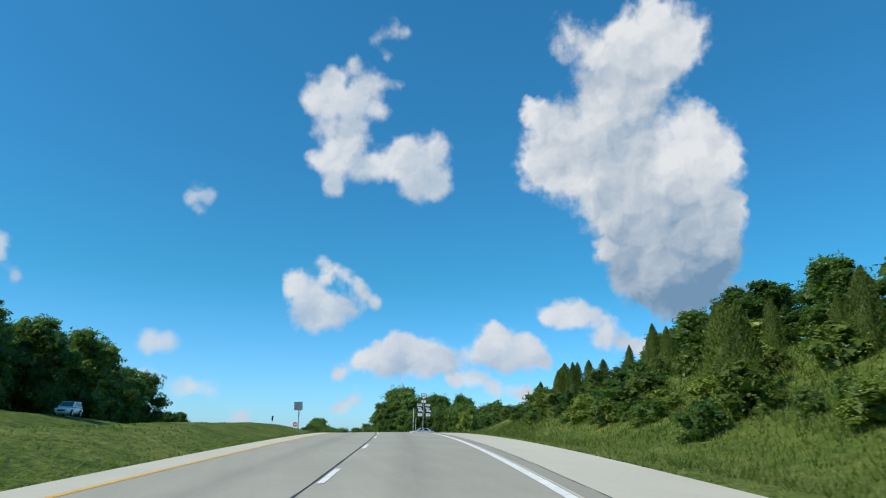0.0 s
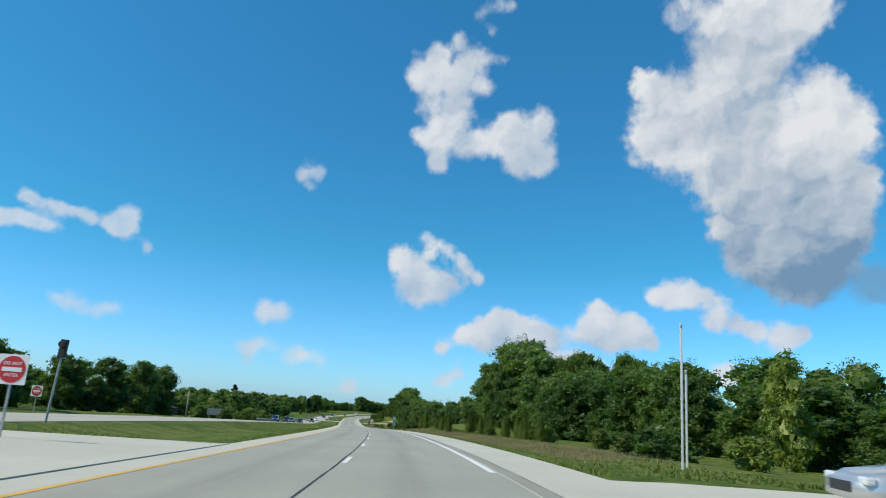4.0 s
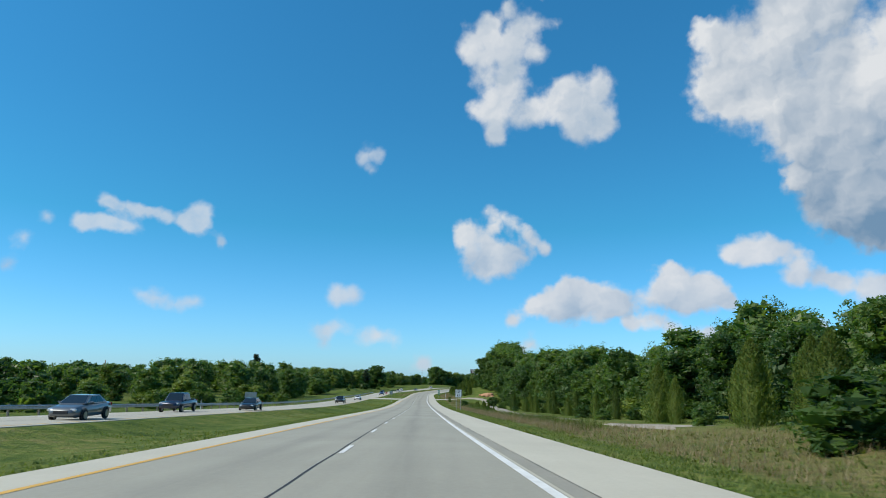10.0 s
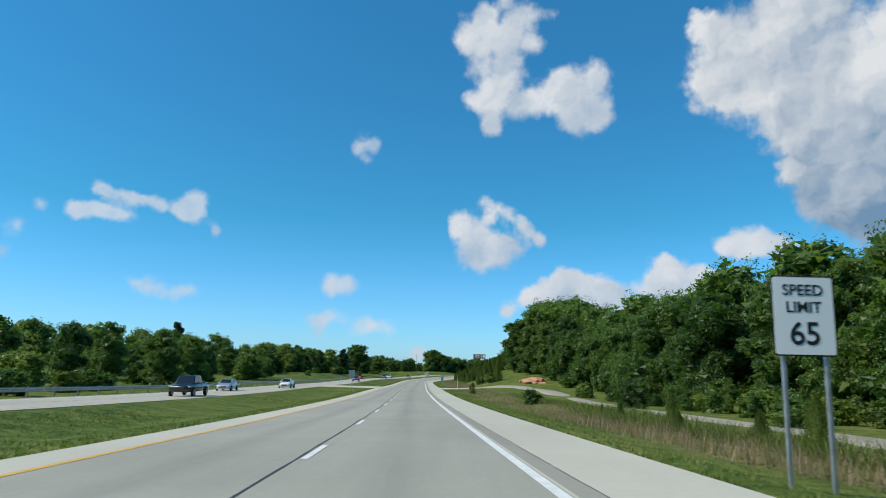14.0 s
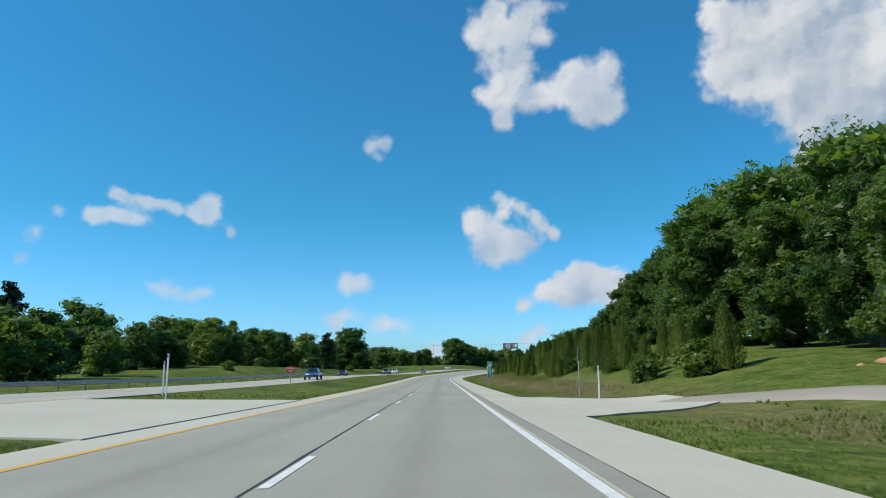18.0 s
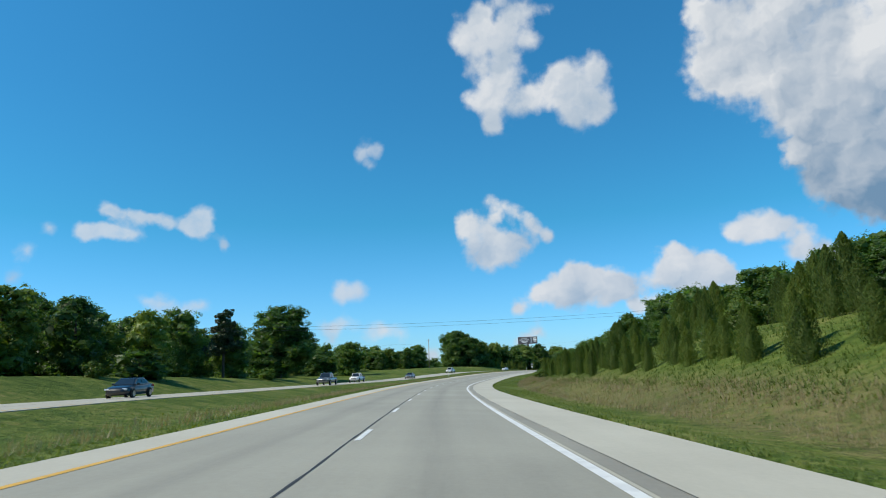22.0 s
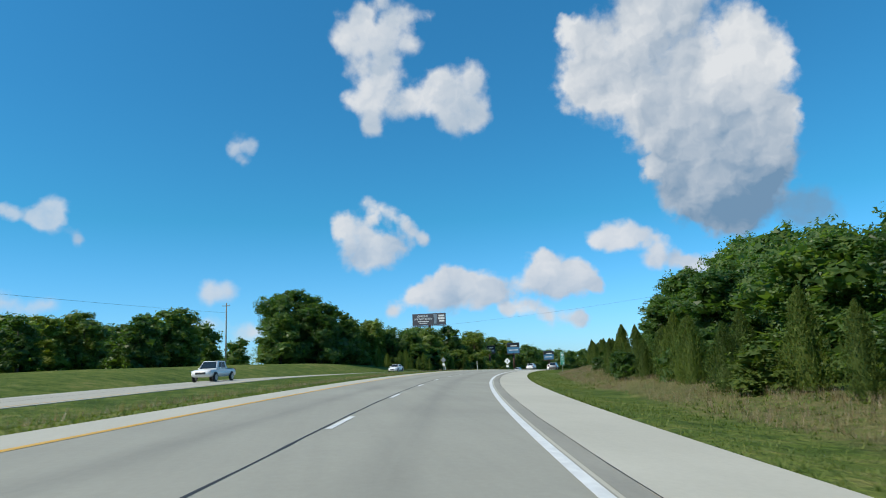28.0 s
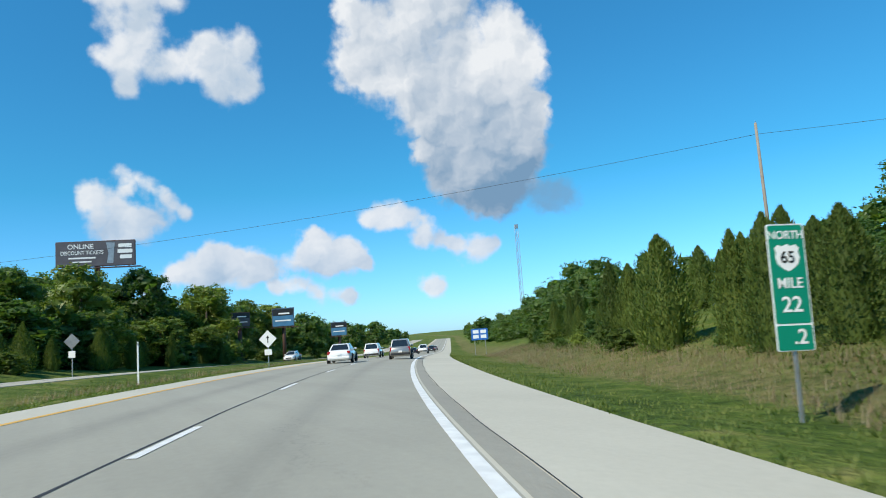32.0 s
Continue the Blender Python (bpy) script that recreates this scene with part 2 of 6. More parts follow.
class Nodes:
    """A small writer of node trees."""

    def __init__(self, tree):
        self.t = tree
        tree.nodes.clear()

    def put(self, kind):
        return self.t.nodes.new(kind)

    def feed(self, sock, v):
        if hasattr(v, "is_output"):
            self.t.links.new(v, sock)
        elif v is not None:
            sock.default_value = v

    def math(self, op, a, b=None, c=None, clamp=False):
        n = self.put("ShaderNodeMath")
        n.operation, n.use_clamp = op, clamp
        for sock, v in zip(n.inputs, (a, b, c)):
            self.feed(sock, v)
        return n.outputs[0]

    def vec(self, op, a, b=None, out=0):
        n = self.put("ShaderNodeVectorMath")
        n.operation = op
        self.feed(n.inputs[0], a)
        if b is not None:
            self.feed(n.inputs[3] if op == "SCALE" else n.inputs[1], b)
        return n.outputs[out]

    def noise(self, vec, scale, detail=4.0, rough=0.55, dist=0.0, out=0):
        n = self.put("ShaderNodeTexNoise")
        self.feed(n.inputs["Vector"], vec)
        n.inputs["Scale"].default_value, n.inputs["Detail"].default_value = scale, detail
        n.inputs["Roughness"].default_value, n.inputs["Distortion"].default_value = rough, dist
        return n.outputs[out]

    def ramp(self, fac, stops, ease="LINEAR"):
        n = self.put("ShaderNodeValToRGB")
        n.color_ramp.interpolation = ease
        while len(n.color_ramp.elements) < len(stops):
            n.color_ramp.elements.new(0.5)
        for e, (p, c) in zip(n.color_ramp.elements, stops):
            e.position, e.color = p, (*c, 1) if len(c) == 3 else c
        self.feed(n.inputs[0], fac)
        return n.outputs[0]

    def span(self, v, a, b, lo=0.0, hi=1.0, kind="SMOOTHSTEP"):
        n = self.put("ShaderNodeMapRange")
        n.interpolation_type = kind
        for sock, q in zip(n.inputs[:5], (v, a, b, lo, hi)):
            self.feed(sock, q)
        return n.outputs[0]

    def mix(self, fac, a, b, mode="MIX"):
        n = self.put("ShaderNodeMix")
        n.data_type, n.blend_type = "RGBA", mode
        self.feed(n.inputs[0], fac)
        for sock, v in ((n.inputs[6], a), (n.inputs[7], b)):
            self.feed(sock, (*v, 1) if isinstance(v, tuple) and len(v) == 3 else v)
        return n.outputs[2]


W = Nodes(world.node_tree)
way = W.put("ShaderNodeTexCoord").outputs["Generated"]
sky = W.put("ShaderNodeTexSky")
sky.sky_type, sky.sun_disc, sky.sun_elevation, sky.sun_rotation = "NISHITA", False, radians(SUN_EL), radians(SUN_AZ)
sky.altitude, sky.air_density, sky.dust_density, sky.ozone_density = 300, 1.0, 0.35, 2.2
xyz = W.put("ShaderNodeSeparateXYZ")
W.feed(xyz.inputs[0], way)
az = W.math("MULTIPLY", W.math("ARCTAN2", xyz.outputs[0], xyz.outputs[1]), 57.2958)
el = W.math("MULTIPLY", W.math("ARCSINE", xyz.outputs[2]), 57.2958)
flat = W.put("ShaderNodeCombineXYZ")
W.feed(flat.inputs[0], az)
W.feed(flat.inputs[1], el)
# billows: the plane of the sky is bent at two sizes before the puffs are looked up


def bend(scale, detail, rough, amount):
    return W.vec("SCALE", W.vec("SUBTRACT", W.noise(flat.outputs[0], scale, detail, rough, out=1), (0.5, 0.5, 0.5)), amount)


coarse, fine, frill = bend(0.28, 2.0, 0.5, 1.6), bend(0.75, 2.0, 0.5, 1.5), bend(1.9, 3.0, 0.55, 0.45)
ragged = W.vec("ADD", fine, frill)
bent_big = W.vec("MULTIPLY", W.vec("ADD", W.vec("ADD", flat.outputs[0], W.vec("SCALE", coarse, 0.6)), ragged), (1.0, 1.0, 0.0))
bent_small = W.vec("MULTIPLY", W.vec("ADD", flat.outputs[0], W.vec("SCALE", ragged, 0.42)), (1.0, 1.0, 0.0))
crumble = W.noise(flat.outputs[0], 0.7, 5.0, 0.55)
relief = W.math("SUBTRACT", W.noise(bent_big, 0.26, 2.5, 0.45), W.noise(W.vec("ADD", bent_big, (-0.75, 0.85, 0.0)), 0.26, 2.5, 0.45))
curls = W.math("SUBTRACT", W.noise(bent_big, 0.9, 2.0, 0.5), W.noise(W.vec("ADD", bent_big, (-0.22, 0.25, 0.0)), 0.9, 2.0, 0.5))


def puff_field(where, puffs):
    """How much cloud there is, and how brightly it is lit, from all the puffs of a group."""
    total, glow = None, None
    for a, e, r, b in puffs:
        d = W.math("MULTIPLY_ADD", W.vec("DISTANCE", where, (a, e, 0.0), out=1), -1.0 / (1.5 * r), 1.0, clamp=True)
        total = d if total is None else W.math("ADD", total, d)
        glow = W.math("MULTIPLY", d, b) if glow is None else W.math("MULTIPLY_ADD", d, b, glow)
    return total, W.math("DIVIDE", glow, W.math("MAXIMUM", total, 0.02))


def cloud_layer(under, puffs, light, shade, soft, where, rugged, thick=1.0, rough=1.0):
    """One group of clouds over the sky."""
    here, glow = puff_field(where, puffs)
    body = W.math("ADD", W.math("MINIMUM", here, 1.3), W.math("MULTIPLY_ADD", crumble, rugged, -0.5 * rugged - 0.36))
    cover = W.span(body, 0.0, soft)
    tone = W.math("ADD", glow, W.math("MULTIPLY_ADD", relief, 0.85 * rough, W.math("MULTIPLY", curls, 0.2 * rough)))
    tone = W.span(tone, 0.08, 1.02, kind="LINEAR")
    return W.mix(W.math("MULTIPLY", cover, thick), under, W.mix(tone, shade, light))


back = W.put("ShaderNodeBackground")
# a clear deep-blue late-summer sky: less red than the plain model, more blue towards the horizon
grade = W.ramp(W.span(el, 0.0, 40.0, kind="LINEAR"), ((0.0, (0.31, 0.56, 0.90)), (0.3, (0.142, 0.54, 0.67)), (0.55, (0.146, 0.565, 0.715)), (0.85, (0.158, 0.62, 0.78))))
air = W.mix(1.0, W.mix(1.0, sky.outputs[0], grade, "MULTIPLY"), (2.30, 2.30, 2.30), "MULTIPLY")
air = cloud_layer(air, CLOUD_DARK, (4.2, 5.4, 6.9), (1.9, 3.6, 5.5), 1.2, bent_big, 0.9, 0.8)
air = cloud_layer(air, CLOUD_CROWN + CLOUD_BASE, (8.4, 8.7, 9.0), (1.9, 3.3, 5.0), 0.8, bent_big, 1.0, 1.0, 1.5)
air = cloud_layer(air, CLOUD_TALL + CLOUD_SIDE, (8.4, 8.7, 9.0), (2.2, 3.9, 5.8), 0.95, bent_small, 1.25, 0.95, 1.35)
air = cloud_layer(air, CLOUD_RING, (8.3, 8.6, 8.9), (2.6, 4.3, 6.4), 0.9, bent_small, 1.3, 0.93, 1.3)
air = cloud_layer(air, CLOUD_UNDER + CLOUD_FAR, (8.4, 8.6, 8.9), (2.6, 4.2, 6.2), 0.75, bent_small, 1.05, 0.92, 1.2)
air = cloud_layer(air, CLOUD_ROW, (8.1, 8.4, 8.8), (2.4, 4.0, 6.0), 0.65, bent_small, 1.05, 0.95, 1.3)
air = cloud_layer(air, CLOUD_LEFT, (7.6, 8.3, 9.0), (2.8, 4.7, 7.0), 1.1, bent_small, 1.1, 0.85, 0.6)
air = cloud_layer(air, CLOUD_LOW + CLOUD_WISP, (7.8, 8.3, 8.9), (2.8, 4.7, 7.0), 1.1, bent_small, 1.1, 0.85, 0.6)
W.feed(back.inputs[0], air)
back.inputs[1].default_value = 0.09
world_out = W.put("ShaderNodeOutputWorld")
W.feed(world_out.inputs[0], back.outputs[0])



# ---- materials ----
def shade(name, colour, rough=0.8, metal=0.0, bump=None, vary=None, spec=None, coat=0.0):
    """A principled material: colour is a triple or a function of the node writer that gives a socket."""
    m = bpy.data.materials.new(name)
    m.use_nodes = True
    n = Nodes(m.node_tree)
    b = n.put("ShaderNodeBsdfPrincipled")
    o = n.put("ShaderNodeOutputMaterial")
    n.feed(o.inputs[0], b.outputs[0])
    place = n.put("ShaderNodeTexCoord").outputs["Object"]
    c = colour(n, place) if callable(colour) else (*colour, 1)
    if vary:
        big = n.noise(place, vary[0], 5.0, 0.6)
        c = n.mix(n.span(big, 0.3, 0.7), c, n.mix(1.0, c, (*vary[1], 1), "MULTIPLY"))
    n.feed(b.inputs["Base Color"], c)
    n.feed(b.inputs["Roughness"], rough(n, place) if callable(rough) else rough)
    b.inputs["Metallic"].default_value = metal
    if spec is not None:
        b.inputs["Specular IOR Level"].default_value = spec
    b.inputs["Coat Weight"].default_value = coat
    if bump:
        k = n.put("ShaderNodeBump")
        k.inputs["Strength"].default_value, k.inputs["Distance"].default_value = bump[1], bump[2]
        n.feed(k.inputs["Height"], n.noise(place, bump[0], 6.0, 0.6))
        n.feed(b.inputs["Normal"], k.outputs[0])
    return m


def pavement_colour(base, crack, streak):
    def make(n, place):
        grain = n.noise(place, 9.0, 6.0, 0.7)
        patch = n.noise(place, 0.13, 5.0, 0.6)
        st = n.put("ShaderNodeMapping")
        st.inputs["Scale"].default_value = (0.9, 0.03, 1.0)
        n.feed(st.inputs["Vector"], place)
        wear = n.noise(st.outputs[0], 1.4, 5.0, 0.6)
        v = n.math("ADD", n.math("MULTIPLY", patch, 0.45), n.math("ADD", n.math("MULTIPLY", grain, 0.3), n.math("MULTIPLY", wear, streak)))
        return n.ramp(v, ((0.25, crack), (0.62, base), (0.9, tuple(q * 1.14 for q in base))))
    return make


def foliage(name, dark, mid, light, rough=0.48, thin=0.35):
    """Leaves: each clump its own green, some light through them."""
    m = bpy.data.materials.new(name)
    m.use_nodes = True
    n = Nodes(m.node_tree)
    isl = n.put("ShaderNodeNewGeometry").outputs["Random Per Island"]
    per = n.put("ShaderNodeObjectInfo").outputs["Random"]
    place = n.put("ShaderNodeTexCoord").outputs["Object"]
    v = n.math("ADD", n.math("MULTIPLY", isl, 0.5), n.math("ADD", n.math("MULTIPLY", per, 0.45), n.math("MULTIPLY_ADD", n.noise(place, 0.5, 3.0), 0.6, -0.3)))
    c = n.ramp(v, ((0.1, dark), (0.5, mid), (0.95, light)))
    b = n.put("ShaderNodeBsdfPrincipled")
    b.inputs["Roughness"].default_value = rough
    b.inputs["Specular IOR Level"].default_value = 0.5
    n.feed(b.inputs["Base Color"], c)
    tr = n.put("ShaderNodeBsdfTranslucent")
    n.feed(tr.inputs[0], n.mix(1.0, c, (1.2, 1.3, 0.5, 1), "MULTIPLY"))
    mx = n.put("ShaderNodeMixShader")
    mx.inputs[0].default_value = thin
    n.feed(mx.inputs[1], b.outputs[0])
    n.feed(mx.inputs[2], tr.outputs[0])
    o = n.put("ShaderNodeOutputMaterial")
    n.feed(o.inputs[0], mx.outputs[0])
    return m


def meadow(n, place):
    mow = n.noise(place, 0.06, 4.0, 0.6)
    tuft = n.noise(place, 1.6, 7.0, 0.68)
    clump = n.noise(place, 0.55, 5.0, 0.65)
    v = n.math("ADD", n.math("MULTIPLY", mow, 0.5), n.math("ADD", n.math("MULTIPLY", tuft, 0.55), n.math("MULTIPLY", clump, 0.75)))
    v = n.math("MULTIPLY_ADD", v, 1.25, -0.60)
    c = n.ramp(v, ((0.28, (0.042, 0.072, 0.013)), (0.46, (0.080, 0.122, 0.022)), (0.62, (0.130, 0.160, 0.036)), (0.82, (0.215, 0.195, 0.070))))
    # a band of dry reddish seed grass stands a few metres off the right shoulder, beyond the mown strip
    uv = n.put("ShaderNodeSeparateXYZ")
    n.feed(uv.inputs[0], n.put("ShaderNodeTexCoord").outputs["UV"])
    across = n.math("ADD", uv.outputs[0], n.math("MULTIPLY_ADD", mow, 4.0, -2.0))
    band = n.math("MULTIPLY", n.span(across, 8.2, 9.8), n.span(across, 13.0, 16.5, 1.0, 0.0))
    band = n.math("MULTIPLY", band, n.math("MULTIPLY", n.span(uv.outputs[1], 140, 160), n.span(tuft, 0.3, 0.62, 0.12, 0.6)))
    return n.mix(band, c, (0.190, 0.146, 0.076))


def lane_colour(n, place):
    """Grey concrete, oil-darkened in uneven streaks along the middle of each lane, with polished wheel paths and short tar-filled cracks."""
    c = pavement_colour((0.345, 0.333, 0.272), (0.235, 0.226, 0.186), 0.28)(n, place)
    uv = n.put("ShaderNodeTexCoord").outputs["UV"]
    at_uv = n.put("ShaderNodeSeparateXYZ")
    n.feed(at_uv.inputs[0], uv)
    st = n.put("ShaderNodeMapping")
    st.inputs["Scale"].default_value = (1.0, 0.035, 1.0)
    n.feed(st.inputs["Vector"], uv)
    drift = n.noise(st.outputs[0], 1.6, 4.0, 0.6)
    u = n.math("ADD", n.math("PINGPONG", n.math("ADD", at_uv.outputs[0], 18.3), 1.825), n.math("MULTIPLY_ADD", drift, 0.8, -0.4))
    oil = n.math("MULTIPLY", n.span(u, 0.0, 0.75, 1.0, 0.0), n.span(drift, 0.25, 0.7, 0.25, 0.85))
    c = n.mix(oil, c, n.mix(1.0, c, (0.76, 0.76, 0.77), "MULTIPLY"))
    crack = n.put("ShaderNodeTexVoronoi")
    crack.feature = "DISTANCE_TO_EDGE"
    crack.inputs["Scale"].default_value = 0.11
    n.feed(crack.inputs["Vector"], n.vec("ADD", uv, n.vec("SCALE", n.noise(uv, 0.7, 5.0, 0.65, out=1), 2.2)))
    line = n.math("MULTIPLY", n.span(crack.outputs["Distance"], 0.0, 0.003, 1.0, 0.0), n.span(n.noise(uv, 0.05, 2.0), 0.56, 0.64))
    return n.mix(n.math("MULTIPLY", line, 0.22), c, (0.07, 0.068, 0.065))


M_LANE = shade("lane_concrete", lane_colour, 0.85, bump=(14, 0.25, 0.01))
M_SHOULDER = shade("shoulder_concrete", pavement_colour((0.535, 0.51, 0.42), (0.39, 0.37, 0.30), 0.15), 0.9, bump=(10, 0.3, 0.012))
M_OPP = shade("opposing_concrete", pavement_colour((0.43, 0.41, 0.34), (0.33, 0.312, 0.26), 0.2), 0.9)
M_TAR = shade("tar_joint", (0.035, 0.034, 0.033), 0.7, bump=(20, 0.3, 0.01))
M_RUMBLE = shade("rumble_strip", pavement_colour((0.33, 0.316, 0.262), (0.21, 0.2, 0.168), 0.2), 0.9, bump=(12, 0.6, 0.02))
M_WHITE = shade("white_road_paint", (0.78, 0.78, 0.75), 0.6, vary=(3.0, (0.8, 0.8, 0.8)))
M_YELLOW = shade("yellow_road_paint", (0.72, 0.41, 0.06), 0.6, vary=(3.0, (0.82, 0.82, 0.8)))
M_GRASS = shade("meadow", meadow, 0.95, bump=(2.2, 1.0, 0.3), spec=0.1)
M_GRAVEL = shade("gravel", pavement_colour((0.40, 0.36, 0.30), (0.24, 0.21, 0.17), 0.1), 0.95, bump=(14, 0.8, 0.04))
M_DIRT = shade("orange_clay", pavement_colour((0.50, 0.27, 0.15), (0.33, 0.17, 0.09), 0.1), 0.95, bump=(3, 0.8, 0.1))
M_BARK = shade("bark", pavement_colour((0.13, 0.10, 0.075), (0.05, 0.04, 0.03), 0.2), 0.9, bump=(6, 0.8, 0.05))
M_OAK = foliage("oak_leaves", (0.042, 0.090, 0.022), (0.090, 0.162, 0.039), (0.172, 0.240, 0.061), thin=0.55)
M_LIME = foliage("light_leaves", (0.07, 0.12, 0.018), (0.16, 0.22, 0.03), (0.28, 0.33, 0.055))
M_CEDAR = foliage("cedar_needles", (0.050, 0.086, 0.014), (0.106, 0.156, 0.025), (0.178, 0.222, 0.039), rough=0.75, thin=0.45)
M_PINE = foliage("pine_needles", (0.012, 0.028, 0.010), (0.028, 0.050, 0.016), (0.05, 0.08, 0.022), thin=0.15)
M_BLADE = foliage("grass_blades", (0.066, 0.106, 0.016), (0.118, 0.168, 0.029), (0.215, 0.235, 0.058), rough=0.7, thin=0.4)
M_STRAW = foliage("dry_seed_heads", (0.16, 0.115, 0.068), (0.25, 0.18, 0.11), (0.36, 0.28, 0.18), thin=0.4)
M_STEEL = shade("galvanised_steel", (0.52, 0.53, 0.54), 0.5, 0.85, vary=(4.0, (0.7, 0.7, 0.7)))
M_SIGN_GREEN = shade("green_sheeting", (0.0, 0.23, 0.14), 0.45)
M_SIGN_WHITE = shade("white_sheeting", (0.8, 0.8, 0.78), 0.45)
M_SIGN_BLACK = shade("black_ink", (0.012, 0.012, 0.013), 0.5)
M_SIGN_RED = shade("red_sheeting", (0.55, 0.03, 0.03), 0.45)
M_SIGN_BLUE = shade("blue_sheeting", (0.02, 0.14, 0.5), 0.45)
M_SIGN_BACK = shade("sign_back_aluminium", (0.42, 0.43, 0.44), 0.45, 0.8, vary=(2.0, (0.75, 0.75, 0.75)))
M_WOODPOLE = shade("weathered_pole", pavement_colour((0.30, 0.26, 0.21), (0.15, 0.12, 0.09), 0.3), 0.9)
M_RUST = shade("brown_painted_steel", (0.12, 0.06, 0.045), 0.6, 0.2, vary=(1.5, (0.7, 0.7, 0.7)))
M_PANEL = shade("billboard_dark_print", (0.10, 0.09, 0.10), 0.5, vary=(0.5, (0.75, 0.75, 0.78)))
M_PANEL_BLUE = shade("billboard_blue_print", (0.06, 0.2, 0.34), 0.5, vary=(0.5, (0.75, 0.75, 0.78)))
M_GLASS = shade("tinted_car_glass", (0.015, 0.018, 0.02), 0.06, 0.0, spec=0.8)
M_TYRE = shade("tyre_rubber", (0.018, 0.018, 0.018), 0.85)
M_RIM = shade("alloy_rim", (0.5, 0.5, 0.51), 0.3, 0.9)
M_TAIL = shade("red_tail_lens", (0.35, 0.01, 0.012), 0.2, coat=0.5)
M_LAMP = shade("clear_headlamp", (0.75, 0.77, 0.8), 0.15, 0.3, coat=0.6)
M_TRIM = shade("black_plastic_trim", (0.025, 0.025, 0.026), 0.55)
M_CLADDING = shade("weathered_brown_siding", (0.22, 0.14, 0.10), 0.8, vary=(1.0, (0.7, 0.7, 0.7)))
M_ROOF = shade("brown_shingle_roof", (0.16, 0.10, 0.085), 0.85, vary=(2.0, (0.7, 0.7, 0.7)), bump=(6, 0.5, 0.03))


def car_paint(name, colour, metal=0.0):
    return shade(name, colour, 0.32, metal, coat=0.8)


# ---- mesh writing ----
def mesh_from(name, verts, faces, material, smooth_faces=False):
    me = bpy.data.meshes.new(name)
    me.from_pydata([tuple(float(c) for c in v) for v in verts], [], faces)
    for mat in (material if isinstance(material, (list, tuple)) else [material]):
        me.materials.append(mat)
    if smooth_faces:
        me.polygons.foreach_set("use_smooth", [True] * len(me.polygons))
    me.update()
    return me


def piece(name, me, parent=None, m=None, label=""):
    """Links a mesh as one object, under a thing or a part where one is given."""
    ob = new(name, me)
    if parent is not None:
        ob.parent = parent
    if m is not None:
        ob.matrix_basis = m
    return tagged(ob, label)


def part(name, bm, material, parent, label="", m=None, smooth_faces=False):
    me = bpy.data.meshes.new(name)
    bm.to_mesh(me)
    bm.free()
    me.materials.append(material)
    if smooth_faces:
        me.polygons.foreach_set("use_smooth", [True] * len(me.polygons))
    return piece(name, me, parent, m, label)


def box(sx, sy, sz, x=0.0, y=0.0, z=0.0, bevel=0.0):
    """A box with its middle at x, y, z."""
    bm = bmesh.new()
    bmesh.ops.create_cube(bm, size=1.0, matrix=Matrix.Translation((x, y, z)) @ Matrix.Diagonal((sx, sy, sz, 1)))
    if bevel:
        bmesh.ops.bevel(bm, geom=bm.edges[:], offset=bevel, segments=2, affect="EDGES", profile=0.5)
    return bm


def tube(r0, r1, h, sides=10, x=0.0, y=0.0, z=0.0):
    """A tapered round post that stands on z."""
    bm = bmesh.new()
    bmesh.ops.create_cone(bm, cap_ends=True, segments=sides, radius1=r0, radius2=r1, depth=h, matrix=Matrix.Translation((x, y, z + h / 2)))
    return bm


def thing(name, m, label, category, group=""):
    ob = new(name)
    ob.empty_display_size = 0.3
    ob.matrix_basis = m
    return tagged(ob, label, category, group)



